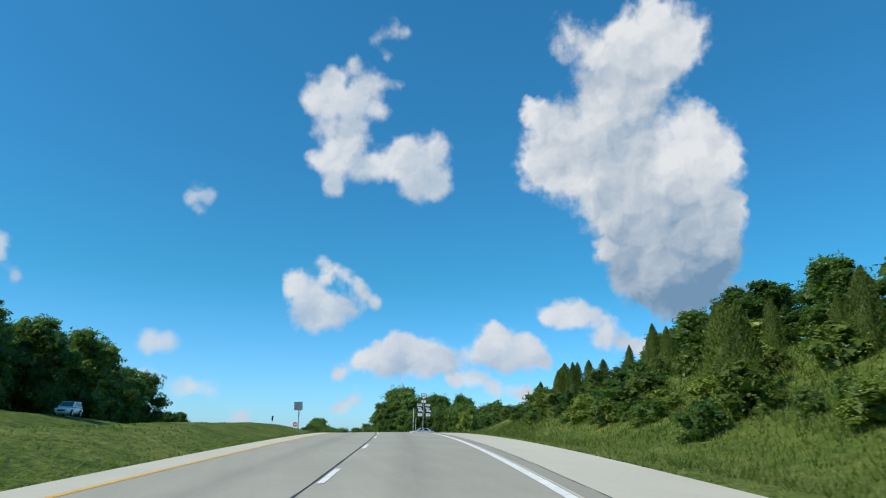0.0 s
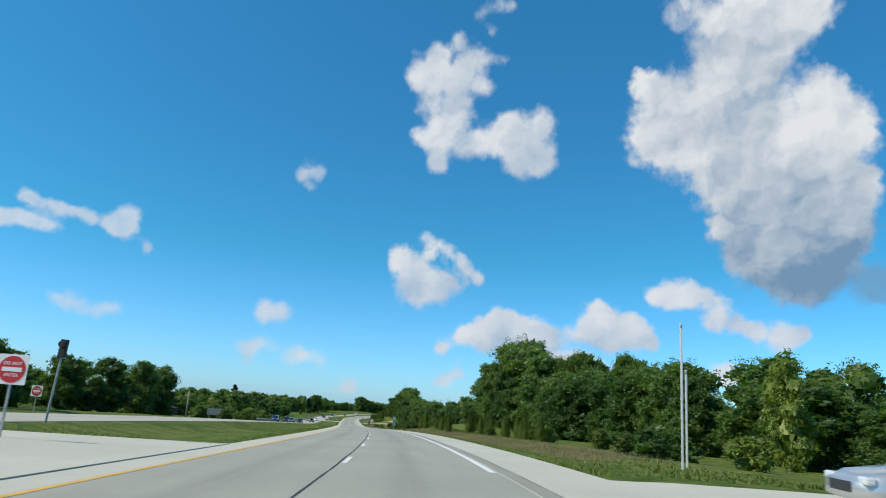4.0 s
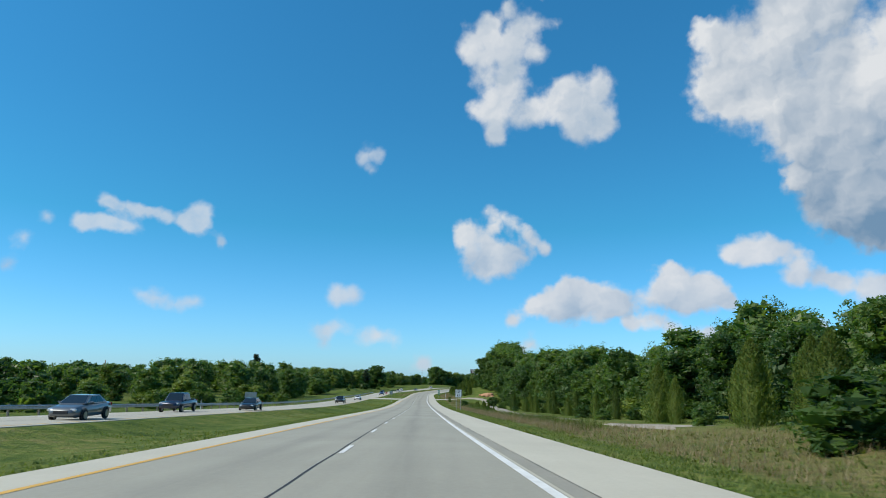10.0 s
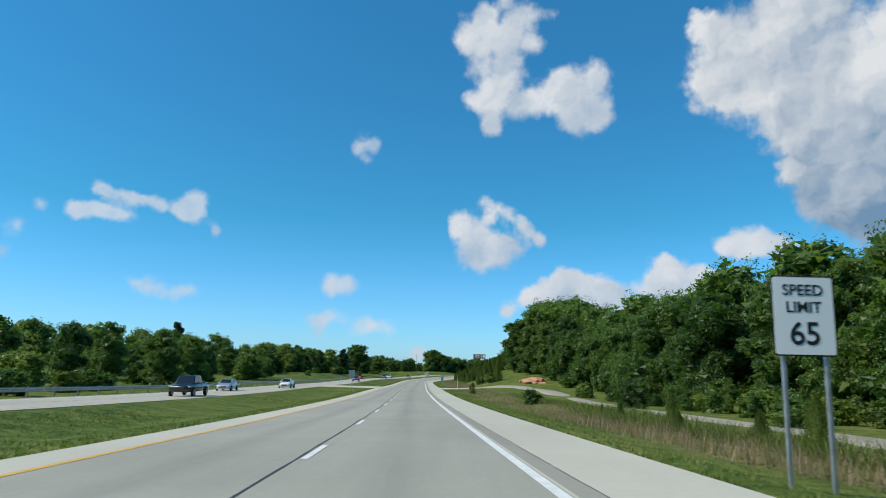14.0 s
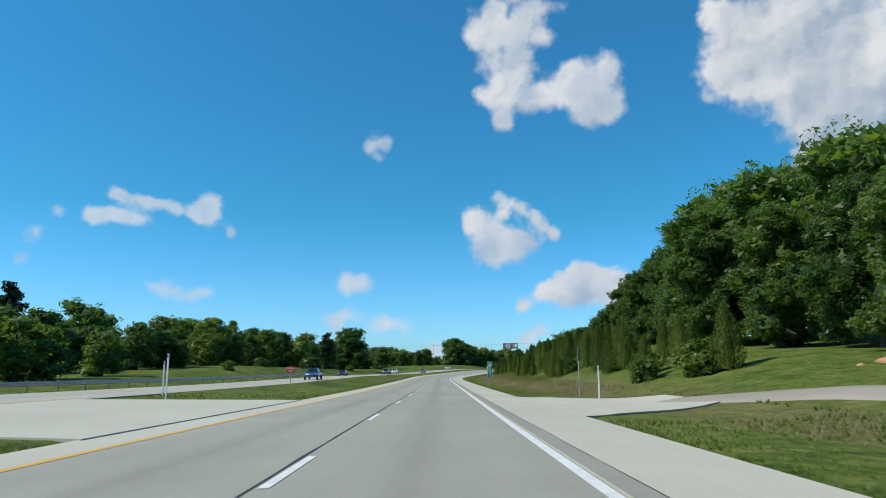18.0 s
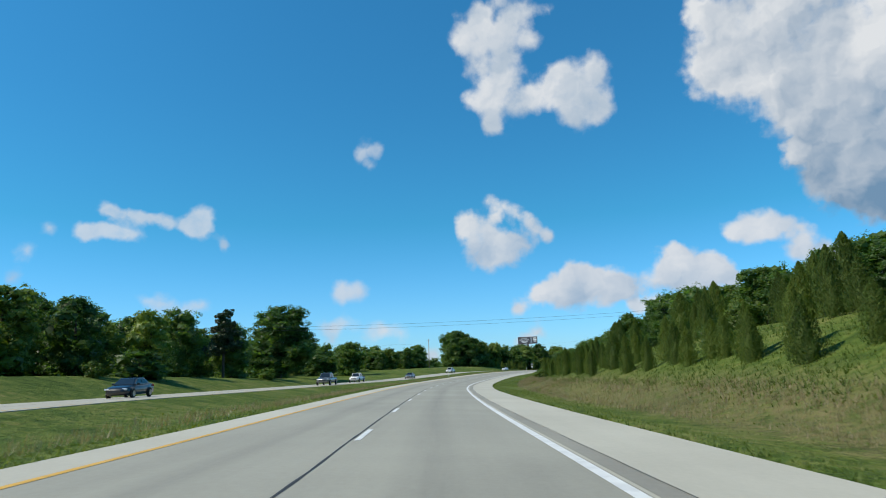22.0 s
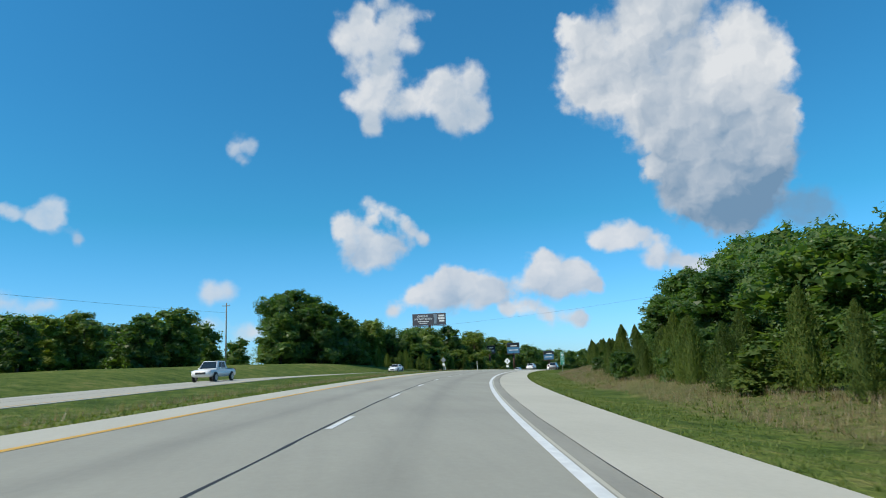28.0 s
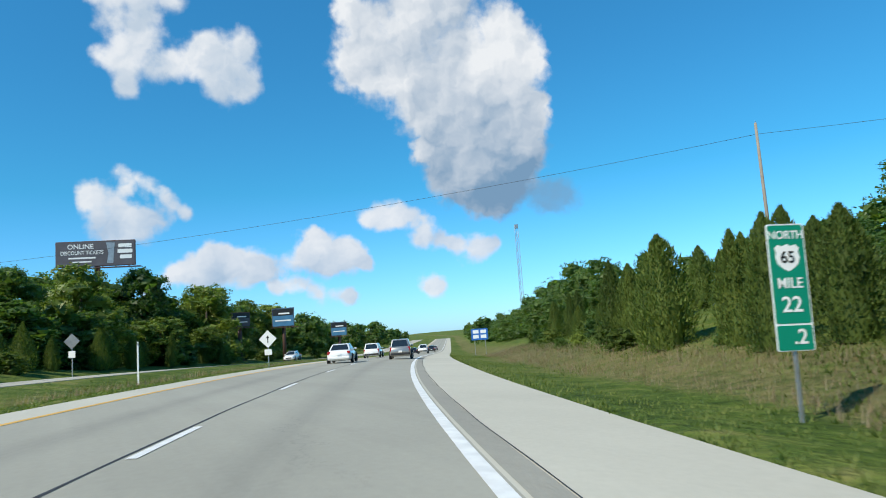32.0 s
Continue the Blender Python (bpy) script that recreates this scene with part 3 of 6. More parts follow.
# ---- ground ----
def build_ground():
    ss = np.concatenate([np.array([-3800.0, -1200.0]), np.arange(-150.0, 1300.0, 5.0), np.array([1330.0, 1400.0, 1600.0])])
    inner = np.array([-200, -140, -100, -75, -58, -46, -40, -36, -33, -30.5, -28.8, -27.6, -26.6, -26.0, -22, -18, -17.4, -16.6, -15.5, -14, -12.3, -10.6, -9.3, -8.3,
                      -7.6, -6.9, -2, 2, 5.3, 6.0, 6.7, 7.6, 8.8, 10.2, 12, 14, 16.5, 19, 22, 25.5, 30, 36, 44, 55, 75, 105, 145, 200], float)
    verts, rows = [], []
    for s in ss:
        sc = float(np.clip(s, -150, 1600))
        x, y = road_xy(sc, inner)
        z = ground_z(sc, inner)
        wob = np.array([noise.noise(Vector((sc * 0.06, o * 0.09, 2.0))) * 0.22 + noise.noise(Vector((sc * 0.35, o * 0.4, 7.0))) * 0.06 for o in inner])
        wild = np.minimum(np.clip((np.abs(inner + 0.8) - 7.4) / 3.0, 0, 1), np.where(inner < 0, np.clip(np.abs(inner + 22) - 5.4, 0, 2) / 2, 1.0))
        z = z + wob * wild * (1 - float(crossing(sc)) * (np.abs(inner) < 60)) - 0.05 * float(crossing(sc)) * ((inner > OPP_NEAR - 1) & (inner < 50)) * ((103 < sc < 144) or (533 < sc < 561)) - 0.10 * (((inner > EDGE_L) & (inner < EDGE_R)) | ((inner < OPP_NEAR) & (inner > OPP_FAR)))
        if s < -150:
            y = y + (s + 150)
        line = [(x[0] - 2600, y[0], z[0] - 6), (x[0] - 500, y[0], z[0] - 1)]
        line += list(zip(x, y, z))
        line += [(x[-1] + 500, y[-1], z[-1] - 1), (x[-1] + 2600, y[-1], z[-1] - 6)]
        rows.append(len(verts))
        verts += line
    n = len(line)
    last = verts[-n:]
    rows.append(len(verts))
    verts += [(x + 1200, y + 2600, z - 6) for x, y, z in last]
    faces = [(a + i, a + i + 1, b + i + 1, b + i) for a, b in zip(rows, rows[1:]) for i in range(n - 1)]
    me = mesh_from("ground", verts, faces, M_GRASS, True)
    across = np.concatenate([[-2700, -700], inner, [700, 2700]])
    uv = np.stack([np.tile(across, len(rows)), np.repeat(np.append(ss, 4200.0), n)], 1)
    idx = np.empty(len(me.loops), np.int32)
    me.loops.foreach_get("vertex_index", idx)
    me.uv_layers.new(name="along").data.foreach_set("uv", uv[idx].astype(np.float32).ravel())
    tagged(piece("ground", me), "rolling mown and wild grass verge, median and hillside", "ground", kind="structure")


build_ground()


def ribbon(name, s0, s1, a, b, lift, material, step=3.0, cuts=1, thick=0.0):
    """A strip along the road between two offsets, laid on the pavement's plane."""
    ss = np.linspace(s0, s1, max(2, int((s1 - s0) / step) + 1))
    offs = np.linspace(a, b, cuts + 1)
    verts, faces = [], []
    for s in ss:
        x, y = road_xy(s, offs)
        z = ground_z(s, offs) + lift
        verts += list(zip(x, y, z))
    k = len(offs)
    for i in range(len(ss) - 1):
        for j in range(k - 1):
            faces.append((i * k + j, i * k + j + 1, (i + 1) * k + j + 1, (i + 1) * k + j))
    if thick:
        base = len(verts)
        for i in range(len(ss)):
            for j in (0, k - 1):
                x, y, z = verts[i * k + j]
                verts.append((x, y, z - thick))
        for i in range(len(ss) - 1):
            c, d = base + 2 * i, base + 2 * i + 2
            faces.append((i * k, (i + 1) * k, d, c))
            faces.append((i * k + k - 1, c + 1, d + 1, (i + 1) * k + k - 1))
    me = mesh_from(name, verts, faces, material)
    across = np.concatenate([np.tile(offs, len(ss)), np.tile(offs[[0, -1]], len(ss) if thick else 0)])
    along = np.concatenate([np.repeat(ss, k), np.repeat(ss, 2) if thick else []])
    idx = np.empty(len(me.loops), np.int32)
    me.loops.foreach_get("vertex_index", idx)
    me.uv_layers.new(name="along").data.foreach_set("uv", np.stack([across[idx], along[idx]], 1).astype(np.float32).ravel())
    return me


def wander(name, s0, s1, off, width, lift, material):
    """A poured tar line of uneven width along the road."""
    ss = np.arange(s0, s1, 1.2)
    w = np.array([width * (1 + 0.8 * noise.noise(Vector((s * 0.7, off, 3.0)))) for s in ss]) / 2
    c = off + np.array([0.035 * noise.noise(Vector((s * 0.25, off, 9.0))) for s in ss])
    verts = []
    for s, a, b in zip(ss, c - w, c + w):
        o = np.array([a, b])
        x, y = road_xy(s, o)
        verts += list(zip(x, y, ground_z(s, o) + lift))
    return mesh_from(name, verts, [(2 * i, 2 * i + 1, 2 * i + 3, 2 * i + 2) for i in range(len(ss) - 1)], material)


road = tagged(piece("road", ribbon("road", -150, 1500, -5.9, 2.5, 0.0, M_LANE, cuts=8, thick=0.3)), "two grey concrete lanes of a divided highway", "road", kind="structure")
piece("right_shoulder", ribbon("right_shoulder", -150, 1500, 2.5, EDGE_R, 0.0, M_SHOULDER, cuts=3, thick=0.3), road, label="pale concrete shoulder")
piece("left_shoulder", ribbon("left_shoulder", -150, 1500, EDGE_L, -5.9, 0.0, M_SHOULDER, cuts=2, thick=0.3), road, label="pale concrete shoulder")
piece("rumble_strip", ribbon("rumble_strip", -150, 1500, 2.56, 2.94, 0.004, M_RUMBLE), road, label="grey milled rumble strip")
piece("shoulder_joint", wander("shoulder_joint", -150, 1500, 2.96, 0.022, 0.008, M_TAR), road, label="dark tarred joint along the shoulder")
piece("lane_joint", wander("lane_joint", -150, 1500, -1.88, 0.055, 0.004, M_TAR), road, label="tarred joint between the lanes")
piece("edge_line", ribbon("edge_line", -150, 110, 2.26, 2.46, 0.006, M_WHITE), road, label="white painted edge line")
piece("edge_line", ribbon("edge_line", 134, 1500, 2.26, 2.46, 0.006, M_WHITE), road, label="white painted edge line")
piece("yellow_line", ribbon("yellow_line", -150, 1500, -5.87, -5.71, 0.006, M_YELLOW), road, label="yellow painted edge line")


def build_dashes():
    for k in range(118):
        s = -145.4 + k * 12.19
        me = ribbon("lane_dash", s, s + 3.2, -1.8, -1.66, 0.008, M_WHITE, step=1.1)
        piece("lane_dash", me, road)


build_dashes()

opp = tagged(piece("opposing_road", ribbon("opposing_road", -150, 1500, OPP_FAR, OPP_NEAR, 0.02, M_OPP, cuts=3, thick=0.3)), "pale concrete opposing carriageway", "road", kind="structure")
piece("edge_line", ribbon("edge_line", -150, 1500, -25.35, -25.2, 0.026, M_WHITE, step=6), opp)
piece("yellow_line", ribbon("yellow_line", -150, 1500, -18.4, -18.25, 0.026, M_YELLOW, step=6), opp)
piece("lane_joint", wander("lane_joint", -150, 1500, -21.9, 0.09, 0.024, M_TAR), opp)



# ---- trees ----
def triangle_mesh(name, verts, tris, material):
    """One mesh from arrays of corners and triangles."""
    me = bpy.data.meshes.new(name)
    verts, tris = np.asarray(verts, np.float32), np.asarray(tris, np.int32)
    me.vertices.add(len(verts))
    me.vertices.foreach_set("co", verts.ravel())
    me.loops.add(tris.size)
    me.loops.foreach_set("vertex_index", tris.ravel())
    me.polygons.add(len(tris))
    me.polygons.foreach_set("loop_start", np.arange(0, tris.size, 3, dtype=np.int32))
    me.materials.append(material)
    me.update(calc_edges=True)
    return me


def unit(v):
    return v / np.maximum(np.linalg.norm(v, axis=-1, keepdims=True), 1e-9)


def spread(n, rng):
    """n directions spread evenly over a sphere, a little shaken."""
    k = np.arange(n) + 0.5
    z = 1 - 2 * k / n
    a = k * 2.39996 + rng.uniform(0, 6.283)
    r = np.sqrt(1 - z * z)
    return unit(np.stack([r * np.cos(a), r * np.sin(a), z], 1) + rng.normal(size=(n, 3)) * 0.16)


def ball(level):
    bm = bmesh.new()
    bmesh.ops.create_icosphere(bm, subdivisions=level, radius=1.0)
    v, f = np.array([tuple(q.co) for q in bm.verts]), np.array([[q.index for q in g.verts] for g in bm.faces])
    bm.free()
    return v, f


BALLS = ball(1), ball(2), ball(3), ball(4)


def outside(p, lobes, skip, scale):
    """Which of the points lie outside all lobes but one."""
    keep = np.ones(len(p), bool)
    for i, (c, r) in enumerate(lobes):
        if i != skip:
            keep &= (((p - np.array(c)) / (np.array(r) * scale)) ** 2).sum(1) > 1.0
    return keep


def leaf_cloud(rng, lobes, count, size, clumps=15, swell=0.33, fine=1, droop=0.25):
    """Leaves over the outsides of lobes (centre, radii): rounded boughs of small leaves on a close layer of larger, ruffled sprays."""
    vol = np.array([r[0] * r[1] * r[2] for _, r in lobes]) ** 0.66
    per = np.maximum(8, (1.5 * count * vol / vol.sum()).astype(int))
    out = []
    for i, ((c, r), n) in enumerate(zip(lobes, per)):
        c, r = np.array(c, float), np.array(r, float)
        d0 = spread(clumps, rng)
        mid = c + d0 * r * rng.uniform(0.62, 0.98, (clumps, 1))
        rad = r.mean() * swell * rng.uniform(0.7, 1.35, clumps)
        k = rng.integers(0, clumps, n)
        d = unit(rng.normal(size=(n, 3)) + d0[k] * 0.8 + np.array([0, 0, 0.15]))
        p = mid[k] + d * (rad[k] * (1.1 - 0.6 * rng.random(n) ** 1.3))[:, None] * np.array([1.0, 1.0, 0.85])
        keep = outside(p, lobes, i, 0.75)
        p, d = p[keep], d[keep]
        n = len(p)
        q = (size * rng.uniform(0.55, 1.35, n))[:, None]
        nrm = unit(d * 0.7 + rng.normal(size=(n, 3)) * 0.5 + np.array([0, 0, 0.3]))
        t = unit(np.cross(nrm, rng.normal(size=(n, 3))))
        w = np.cross(nrm, t)
        out.append(np.stack([p - t * q * 0.7 + w * q * 0.5, p - t * q * 0.7 - w * q * 0.5, p + t * q - np.array([0, 0, droop]) * q], 1).reshape(-1, 3))
        v, f = BALLS[fine]
        face = v[f]
        hub = face.mean(1)
        bulge = 0.73 + 0.15 * np.cos(np.clip(np.arccos(np.clip(hub @ d0.T, -1, 1)).min(1) * 4.5, 0, 3.14))
        tilt = rng.normal(size=(len(f), 3, 1)) * 0.16
        face = hub[:, None] * (bulge[:, None, None] * rng.uniform(0.82, 1.1, (len(f), 1, 1)) + tilt) + (face - hub[:, None]) * rng.uniform(0.6, 1.15, (len(f), 1, 1))
        face = c + face * r
        out.append(face[outside(face.mean(1), lobes, i, 0.72)].reshape(-1, 3))
    v = np.concatenate(out)
    return v, np.arange(len(v)).reshape(-1, 3)


def crown_mesh(lobes, rng, count, size, mat, clumps=15, swell=0.33):
    return triangle_mesh("crown", *leaf_cloud(rng, lobes, count, size, clumps, swell, 2 if count > 5000 else 1 if count > 1000 else 0), mat)


def limb(verts, faces, a, b, r0, r1, sides=6):
    a, b = np.array(a, float), np.array(b, float)
    d = (b - a) / np.linalg.norm(b - a)
    u = np.cross(d, (0.3, 0.9, 0.2))
    u /= np.linalg.norm(u)
    w = np.cross(d, u)
    m = len(verts)
    for p, r in ((a, r0), (b, r1)):
        for k in range(sides):
            t = 2 * math.pi * k / sides
            verts.append(p + (u * math.cos(t) + w * math.sin(t)) * r)
    faces += [(m + k, m + (k + 1) % sides, m + sides + (k + 1) % sides, m + sides + k) for k in range(sides)]


def broadleaf_meshes(seed, h, wide, low, count, size, mat):
    """Trunk with limbs and a crown of many lobes; low is where the crown begins, as a share of the height."""
    rng = np.random.default_rng(seed)
    lobes = []
    n = 13
    for k in range(n):
        u = (k + 0.5) / n
        zc = h * (low + (0.90 - low) * u)
        env = wide * math.sqrt(max(0.12, 1 - ((u - 0.42) / 0.66) ** 2))
        ang = k * 2.4 + rng.uniform(-0.5, 0.5)
        d = env * rng.uniform(0.35, 0.72)
        r = wide * rng.uniform(0.34, 0.52)
        lobes.append(((math.cos(ang) * d, math.sin(ang) * d, zc), (r, r, r * rng.uniform(0.62, 0.85))))
    lobes.append(((0, 0, h * (low + 0.3 * (1 - low))), (wide * 0.62, wide * 0.62, h * (1 - low) * 0.30)))
    lobes.append(((rng.uniform(-0.3, 0.3), rng.uniform(-0.3, 0.3), h * 0.93), (wide * 0.34, wide * 0.34, h * 0.07)))
    verts, faces = [], []
    limb(verts, faces, (0, 0, -0.4), (0.1, 0, h * 0.3), h * 0.026, h * 0.019, 8)
    limb(verts, faces, (0.1, 0, h * 0.3), (0, 0.1, h * 0.72), h * 0.019, h * 0.008, 8)
    for c, r in lobes[:9]:
        limb(verts, faces, (0.05, 0, h * 0.2 + 0.45 * c[2]), c, h * 0.009, h * 0.003, 5)
    trunk = mesh_from("trunk", verts, faces, M_BARK, True)
    return trunk, crown_mesh(lobes, rng, count, size, mat)


def cedar_meshes(seed, h, wide, count, size, mat):
    """A red cedar: a dense column of fine upright sprays down to the ground, drawn in to a soft tip."""
    rng = np.random.default_rng(seed)

    def girth(u, a):
        r = wide * min(1.0, 0.78 + 1.1 * u) * max(0.0, 1 - u ** (1.35 + 0.3 * (seed % 4))) ** 0.8
        return r * (1 + 0.40 * noise.noise(Vector((math.cos(a) * 1.3, math.sin(a) * 1.3, u * 4 + seed))) + 0.26 * noise.noise(Vector((math.cos(a) * 3.0, math.sin(a) * 3.0, u * 9 + seed))))

    verts, faces = [], []
    limb(verts, faces, (0, 0, -0.3), (0, 0, h * 0.85), h * 0.02, h * 0.005, 6)
    trunk = mesh_from("trunk", verts, faces, M_BARK, True)
    rings, sides = 9, 9
    body = []
    for i in range(rings):
        u = i / (rings - 1)
        for k in range(sides):
            a = 2 * math.pi * k / sides
            r = girth(u, a) * 0.58 * rng.uniform(0.85, 1.12)
            body.append((math.cos(a) * r, math.sin(a) * r, h * (0.03 + 0.9 * u)))
    tris = []
    for i in range(rings - 1):
        for k in range(sides):
            p, q, r, t = i * sides + k, i * sides + (k + 1) % sides, (i + 1) * sides + (k + 1) % sides, (i + 1) * sides + k
            tris += [(p, q, r), (p, r, t)]
    u, a = rng.random(count) ** 0.85, rng.uniform(0, 6.283, count)
    r = np.array([girth(p, q) for p, q in zip(u, a)]) * (1.12 - 0.55 * rng.random(count) ** 1.5)
    zero = np.zeros(count)
    out, side = np.stack([np.cos(a), np.sin(a), zero], 1), np.stack([-np.sin(a), np.cos(a), zero], 1)
    up = np.array([0, 0, 1.0]) + out * rng.uniform(-0.1, 0.75, (count, 1)) + side * rng.uniform(-0.4, 0.4, (count, 1))
    p = out * r[:, None] + np.stack([zero, zero, h * (0.02 + 0.95 * u)], 1)
    q = (size * rng.uniform(0.6, 1.5, count))[:, None]
    tilt = unit(side * rng.normal(size=(count, 1)) + out * rng.normal(size=(count, 1)) * 0.7)
    leaves = np.stack([p - up * q * 0.6 + tilt * q * 0.36, p - up * q * 0.6 - tilt * q * 0.36, p + up * q], 1).reshape(-1, 3)
    f = np.arange(len(leaves)).reshape(-1, 3) + len(body)
    return trunk, triangle_mesh("crown", np.concatenate([np.array(body), leaves]), np.concatenate([np.array(tris), f]), mat)


def pine_meshes(seed, h, wide, count, size):
    rng = np.random.default_rng(seed)
    lobes = []
    for k in range(10):
        u = k / 9
        ang = k * 2.4
        d = wide * 0.5 * (1 - 0.7 * u) * rng.uniform(0.5, 1.2)
        lobes.append(((math.cos(ang) * d, math.sin(ang) * d, h * (0.42 + 0.54 * u)), (wide * (0.62 - 0.36 * u), wide * (0.62 - 0.36 * u), h * 0.055)))
    verts, faces = [], []
    limb(verts, faces, (0, 0, -0.3), (0, 0, h * 0.95), h * 0.02, h * 0.006, 8)
    for c, r in lobes:
        limb(verts, faces, (0, 0, c[2] - h * 0.03), c, h * 0.006, h * 0.002, 5)
    return mesh_from("trunk", verts, faces, M_BARK, True), crown_mesh(lobes, rng, count, size, M_PINE, 12, 0.36)


SHAPES = ((3.9, 0.14), (4.6, 0.18), (3.3, 0.12), (4.2, 0.08))
OAKS = [broadleaf_meshes(11 + k, 10.0, w, low * 0.35, 5100, 0.15, M_OAK) for k, (w, low) in enumerate(SHAPES)]
TALL_OAKS = [broadleaf_meshes(111 + k, 18.0, w * 1.5, low * 0.45, 17000, 0.165, M_OAK) for k, (w, low) in enumerate(SHAPES)]
FAR_OAKS = [broadleaf_meshes(131 + k, 10.0, w, low * 0.3, 1700, 0.25, M_OAK) for k, (w, low) in enumerate(SHAPES)]
MID_OAKS = [broadleaf_meshes(151 + k, 14.0, w * 1.25, low * 0.3, 4800, 0.2, M_OAK) for k, (w, low) in enumerate(SHAPES)]
LIMES = [broadleaf_meshes(31 + k, 10.0, 3.9, 0.06, 4600, 0.16, M_LIME) for k in range(2)]
CEDARS = [cedar_meshes(51 + k, 5.0, w, 4300, 0.092, M_CEDAR) for k, w in enumerate((1.05, 1.25, 0.95, 1.15, 1.1))]
PINES = [pine_meshes(71 + k, 10.0, 2.8, 3600, 0.2) for k in range(2)]
SHRUBS = [broadleaf_meshes(91 + k, 3.0, 1.9, 0.02, 1000, 0.12, mat) for k, mat in enumerate((M_OAK, M_LIME, M_CEDAR))]


def plant(name, meshes, s, off, tall, base, label, category, group, stretch=1.0, turn=None):
    """A tree on the ground at a station and an offset, so many metres tall; base is the height of its mesh."""
    k = tall / base
    rz = (s * 37.7 + off * 91.3) % 360 if turn is None else turn
    p = at(s, off, -0.1)
    t = thing(name, Matrix.LocRotScale(p, Euler((0, 0, radians(rz))), (k * stretch, k * stretch, k)), label, category, group)
    piece("trunk", meshes[0], t)
    piece("crown", meshes[1], t)
    return t


rng = random.Random(5)
OAK_LABEL = "dense dark green broadleaf tree at the edge of the roadside woods"
BACK = []                             # trees behind the front row: pose and height, later joined into one wood
# Right-hand woods: front edge offset and height of the tops above the road, by station
FRONT_R = [(-60, 27), (60, 27), (90, 34), (140, 40), (175, 38), (205, 35), (232, 31), (284, 31), (300, 35), (318, 39), (345, 33), (400, 30), (470, 29), (530, 31), (562, 31), (585, 27), (600, 32), (760, 35),
           (790, 28), (815, 17.5), (866, 17.5), (884, 26), (905, 28), (985, 27), (1010, 21), (1300, 21)]
TOP_R = [(-60, 17), (30, 15.5), (60, 14.5), (76, 12), (88, 11), (120, 10), (136, 12), (146, 12), (150, 8), (160, 5.5), (168, 7.5), (176, 9.5), (190, 12.5), (215, 13.5), (244, 13), (252, 15.5),
         (262, 18.5), (282, 23.5), (303, 25), (318, 20), (328, 13.5), (338, 11.8), (350, 13.0), (375, 12.6), (392, 11.6), (410, 10.8), (422, 11.0), (432, 13.6), (456, 14.7), (480, 15), (512, 15.8)]
TOP_R += [(524, 15), (534, 15.2), (546, 19.8), (562, 21.2), (575, 22.4), (590, 24.2), (612, 26), (626, 24), (640, 19.8), (655, 17), (674, 12.2), (700, 13.6), (735, 14), (760, 16), (770, 16), (784, 13.8),
          (794, 11), (803, 8.8), (815, 8.6), (828, 9.0), (840, 10.3), (860, 10.8), (868, 9.5), (878, 13.5), (892, 17), (904, 16), (914, 11.5), (945, 11), (962, 10.2), (972, 9), (985, 8.3), (1000, 10.5), (1040, 13.4),
          (1120, 12), (1300, 12)]


def build_right_woods():
    s = -30.0
    while s < 1150:
        if not 84 < s < 134:
            for row in range(2):
                sj = s + rng.uniform(-2.0, 2.0) + row * 1.7
                off = lerp_table(sj, FRONT_R) + row * 6.5 + rng.uniform(-1.2, 1.2)
                road_z = float(np.interp(sj, ST, RZ))
                top = 1.02 * lerp_table(sj, TOP_R) * (off / (lerp_table(sj, FRONT_R) + 5)) ** 0.7 + rng.uniform(-1.8, 0.7)
                tall = top - (float(ground_z(sj, off)) - road_z)
                tall = max(4.0, tall * (0.80 if row == 0 else 1.0))
                wide = rng.uniform(0.95, 1.2) * (1.25 if tall < 8 else 1.0)
                if row == 0 and s < 1010:
                    meshes, base = (rng.choice(TALL_OAKS), 18.0) if tall > 10.5 else (rng.choice(OAKS), 10.0)
                    if rng.random() < 0.04:
                        meshes, base = rng.choice(LIMES), 10.0
                    plant("oak_tree", meshes, sj, off, tall, base, OAK_LABEL, "tree", "roadside woods", wide)
                else:
                    BACK.append((sj, off, tall, wide))
        s += 8.5 if s < 950 else 11

    for k in range(10):
        s = 264 + 58 * (k + rng.uniform(0.1, 0.9)) / 10
        off = rng.uniform(47, 60)
        BACK.append((s, off, rng.uniform(21, 24.5) - float(ground_z(s, off)) + float(np.interp(s, ST, RZ)), 0.8))


build_right_woods()
for s, off, tall in ((88, 37, 9.0), (95, 41, 8.0), (139, 44, 11.5), (136, 52, 12.5), (146, 50, 11.5), (152, 47, 10.0), (142, 58, 12.5)):
    plant("oak_tree", rng.choice(OAKS), s, off, tall, 10.0, "open-crowned dark oak at the side road", "tree", "roadside woods", 0.95)
plant("lime_tree", LIMES[0], 166, 30, 8.7, 10.0, "tall bright yellow-green tree before the dark woods", "tree", "", 0.62)


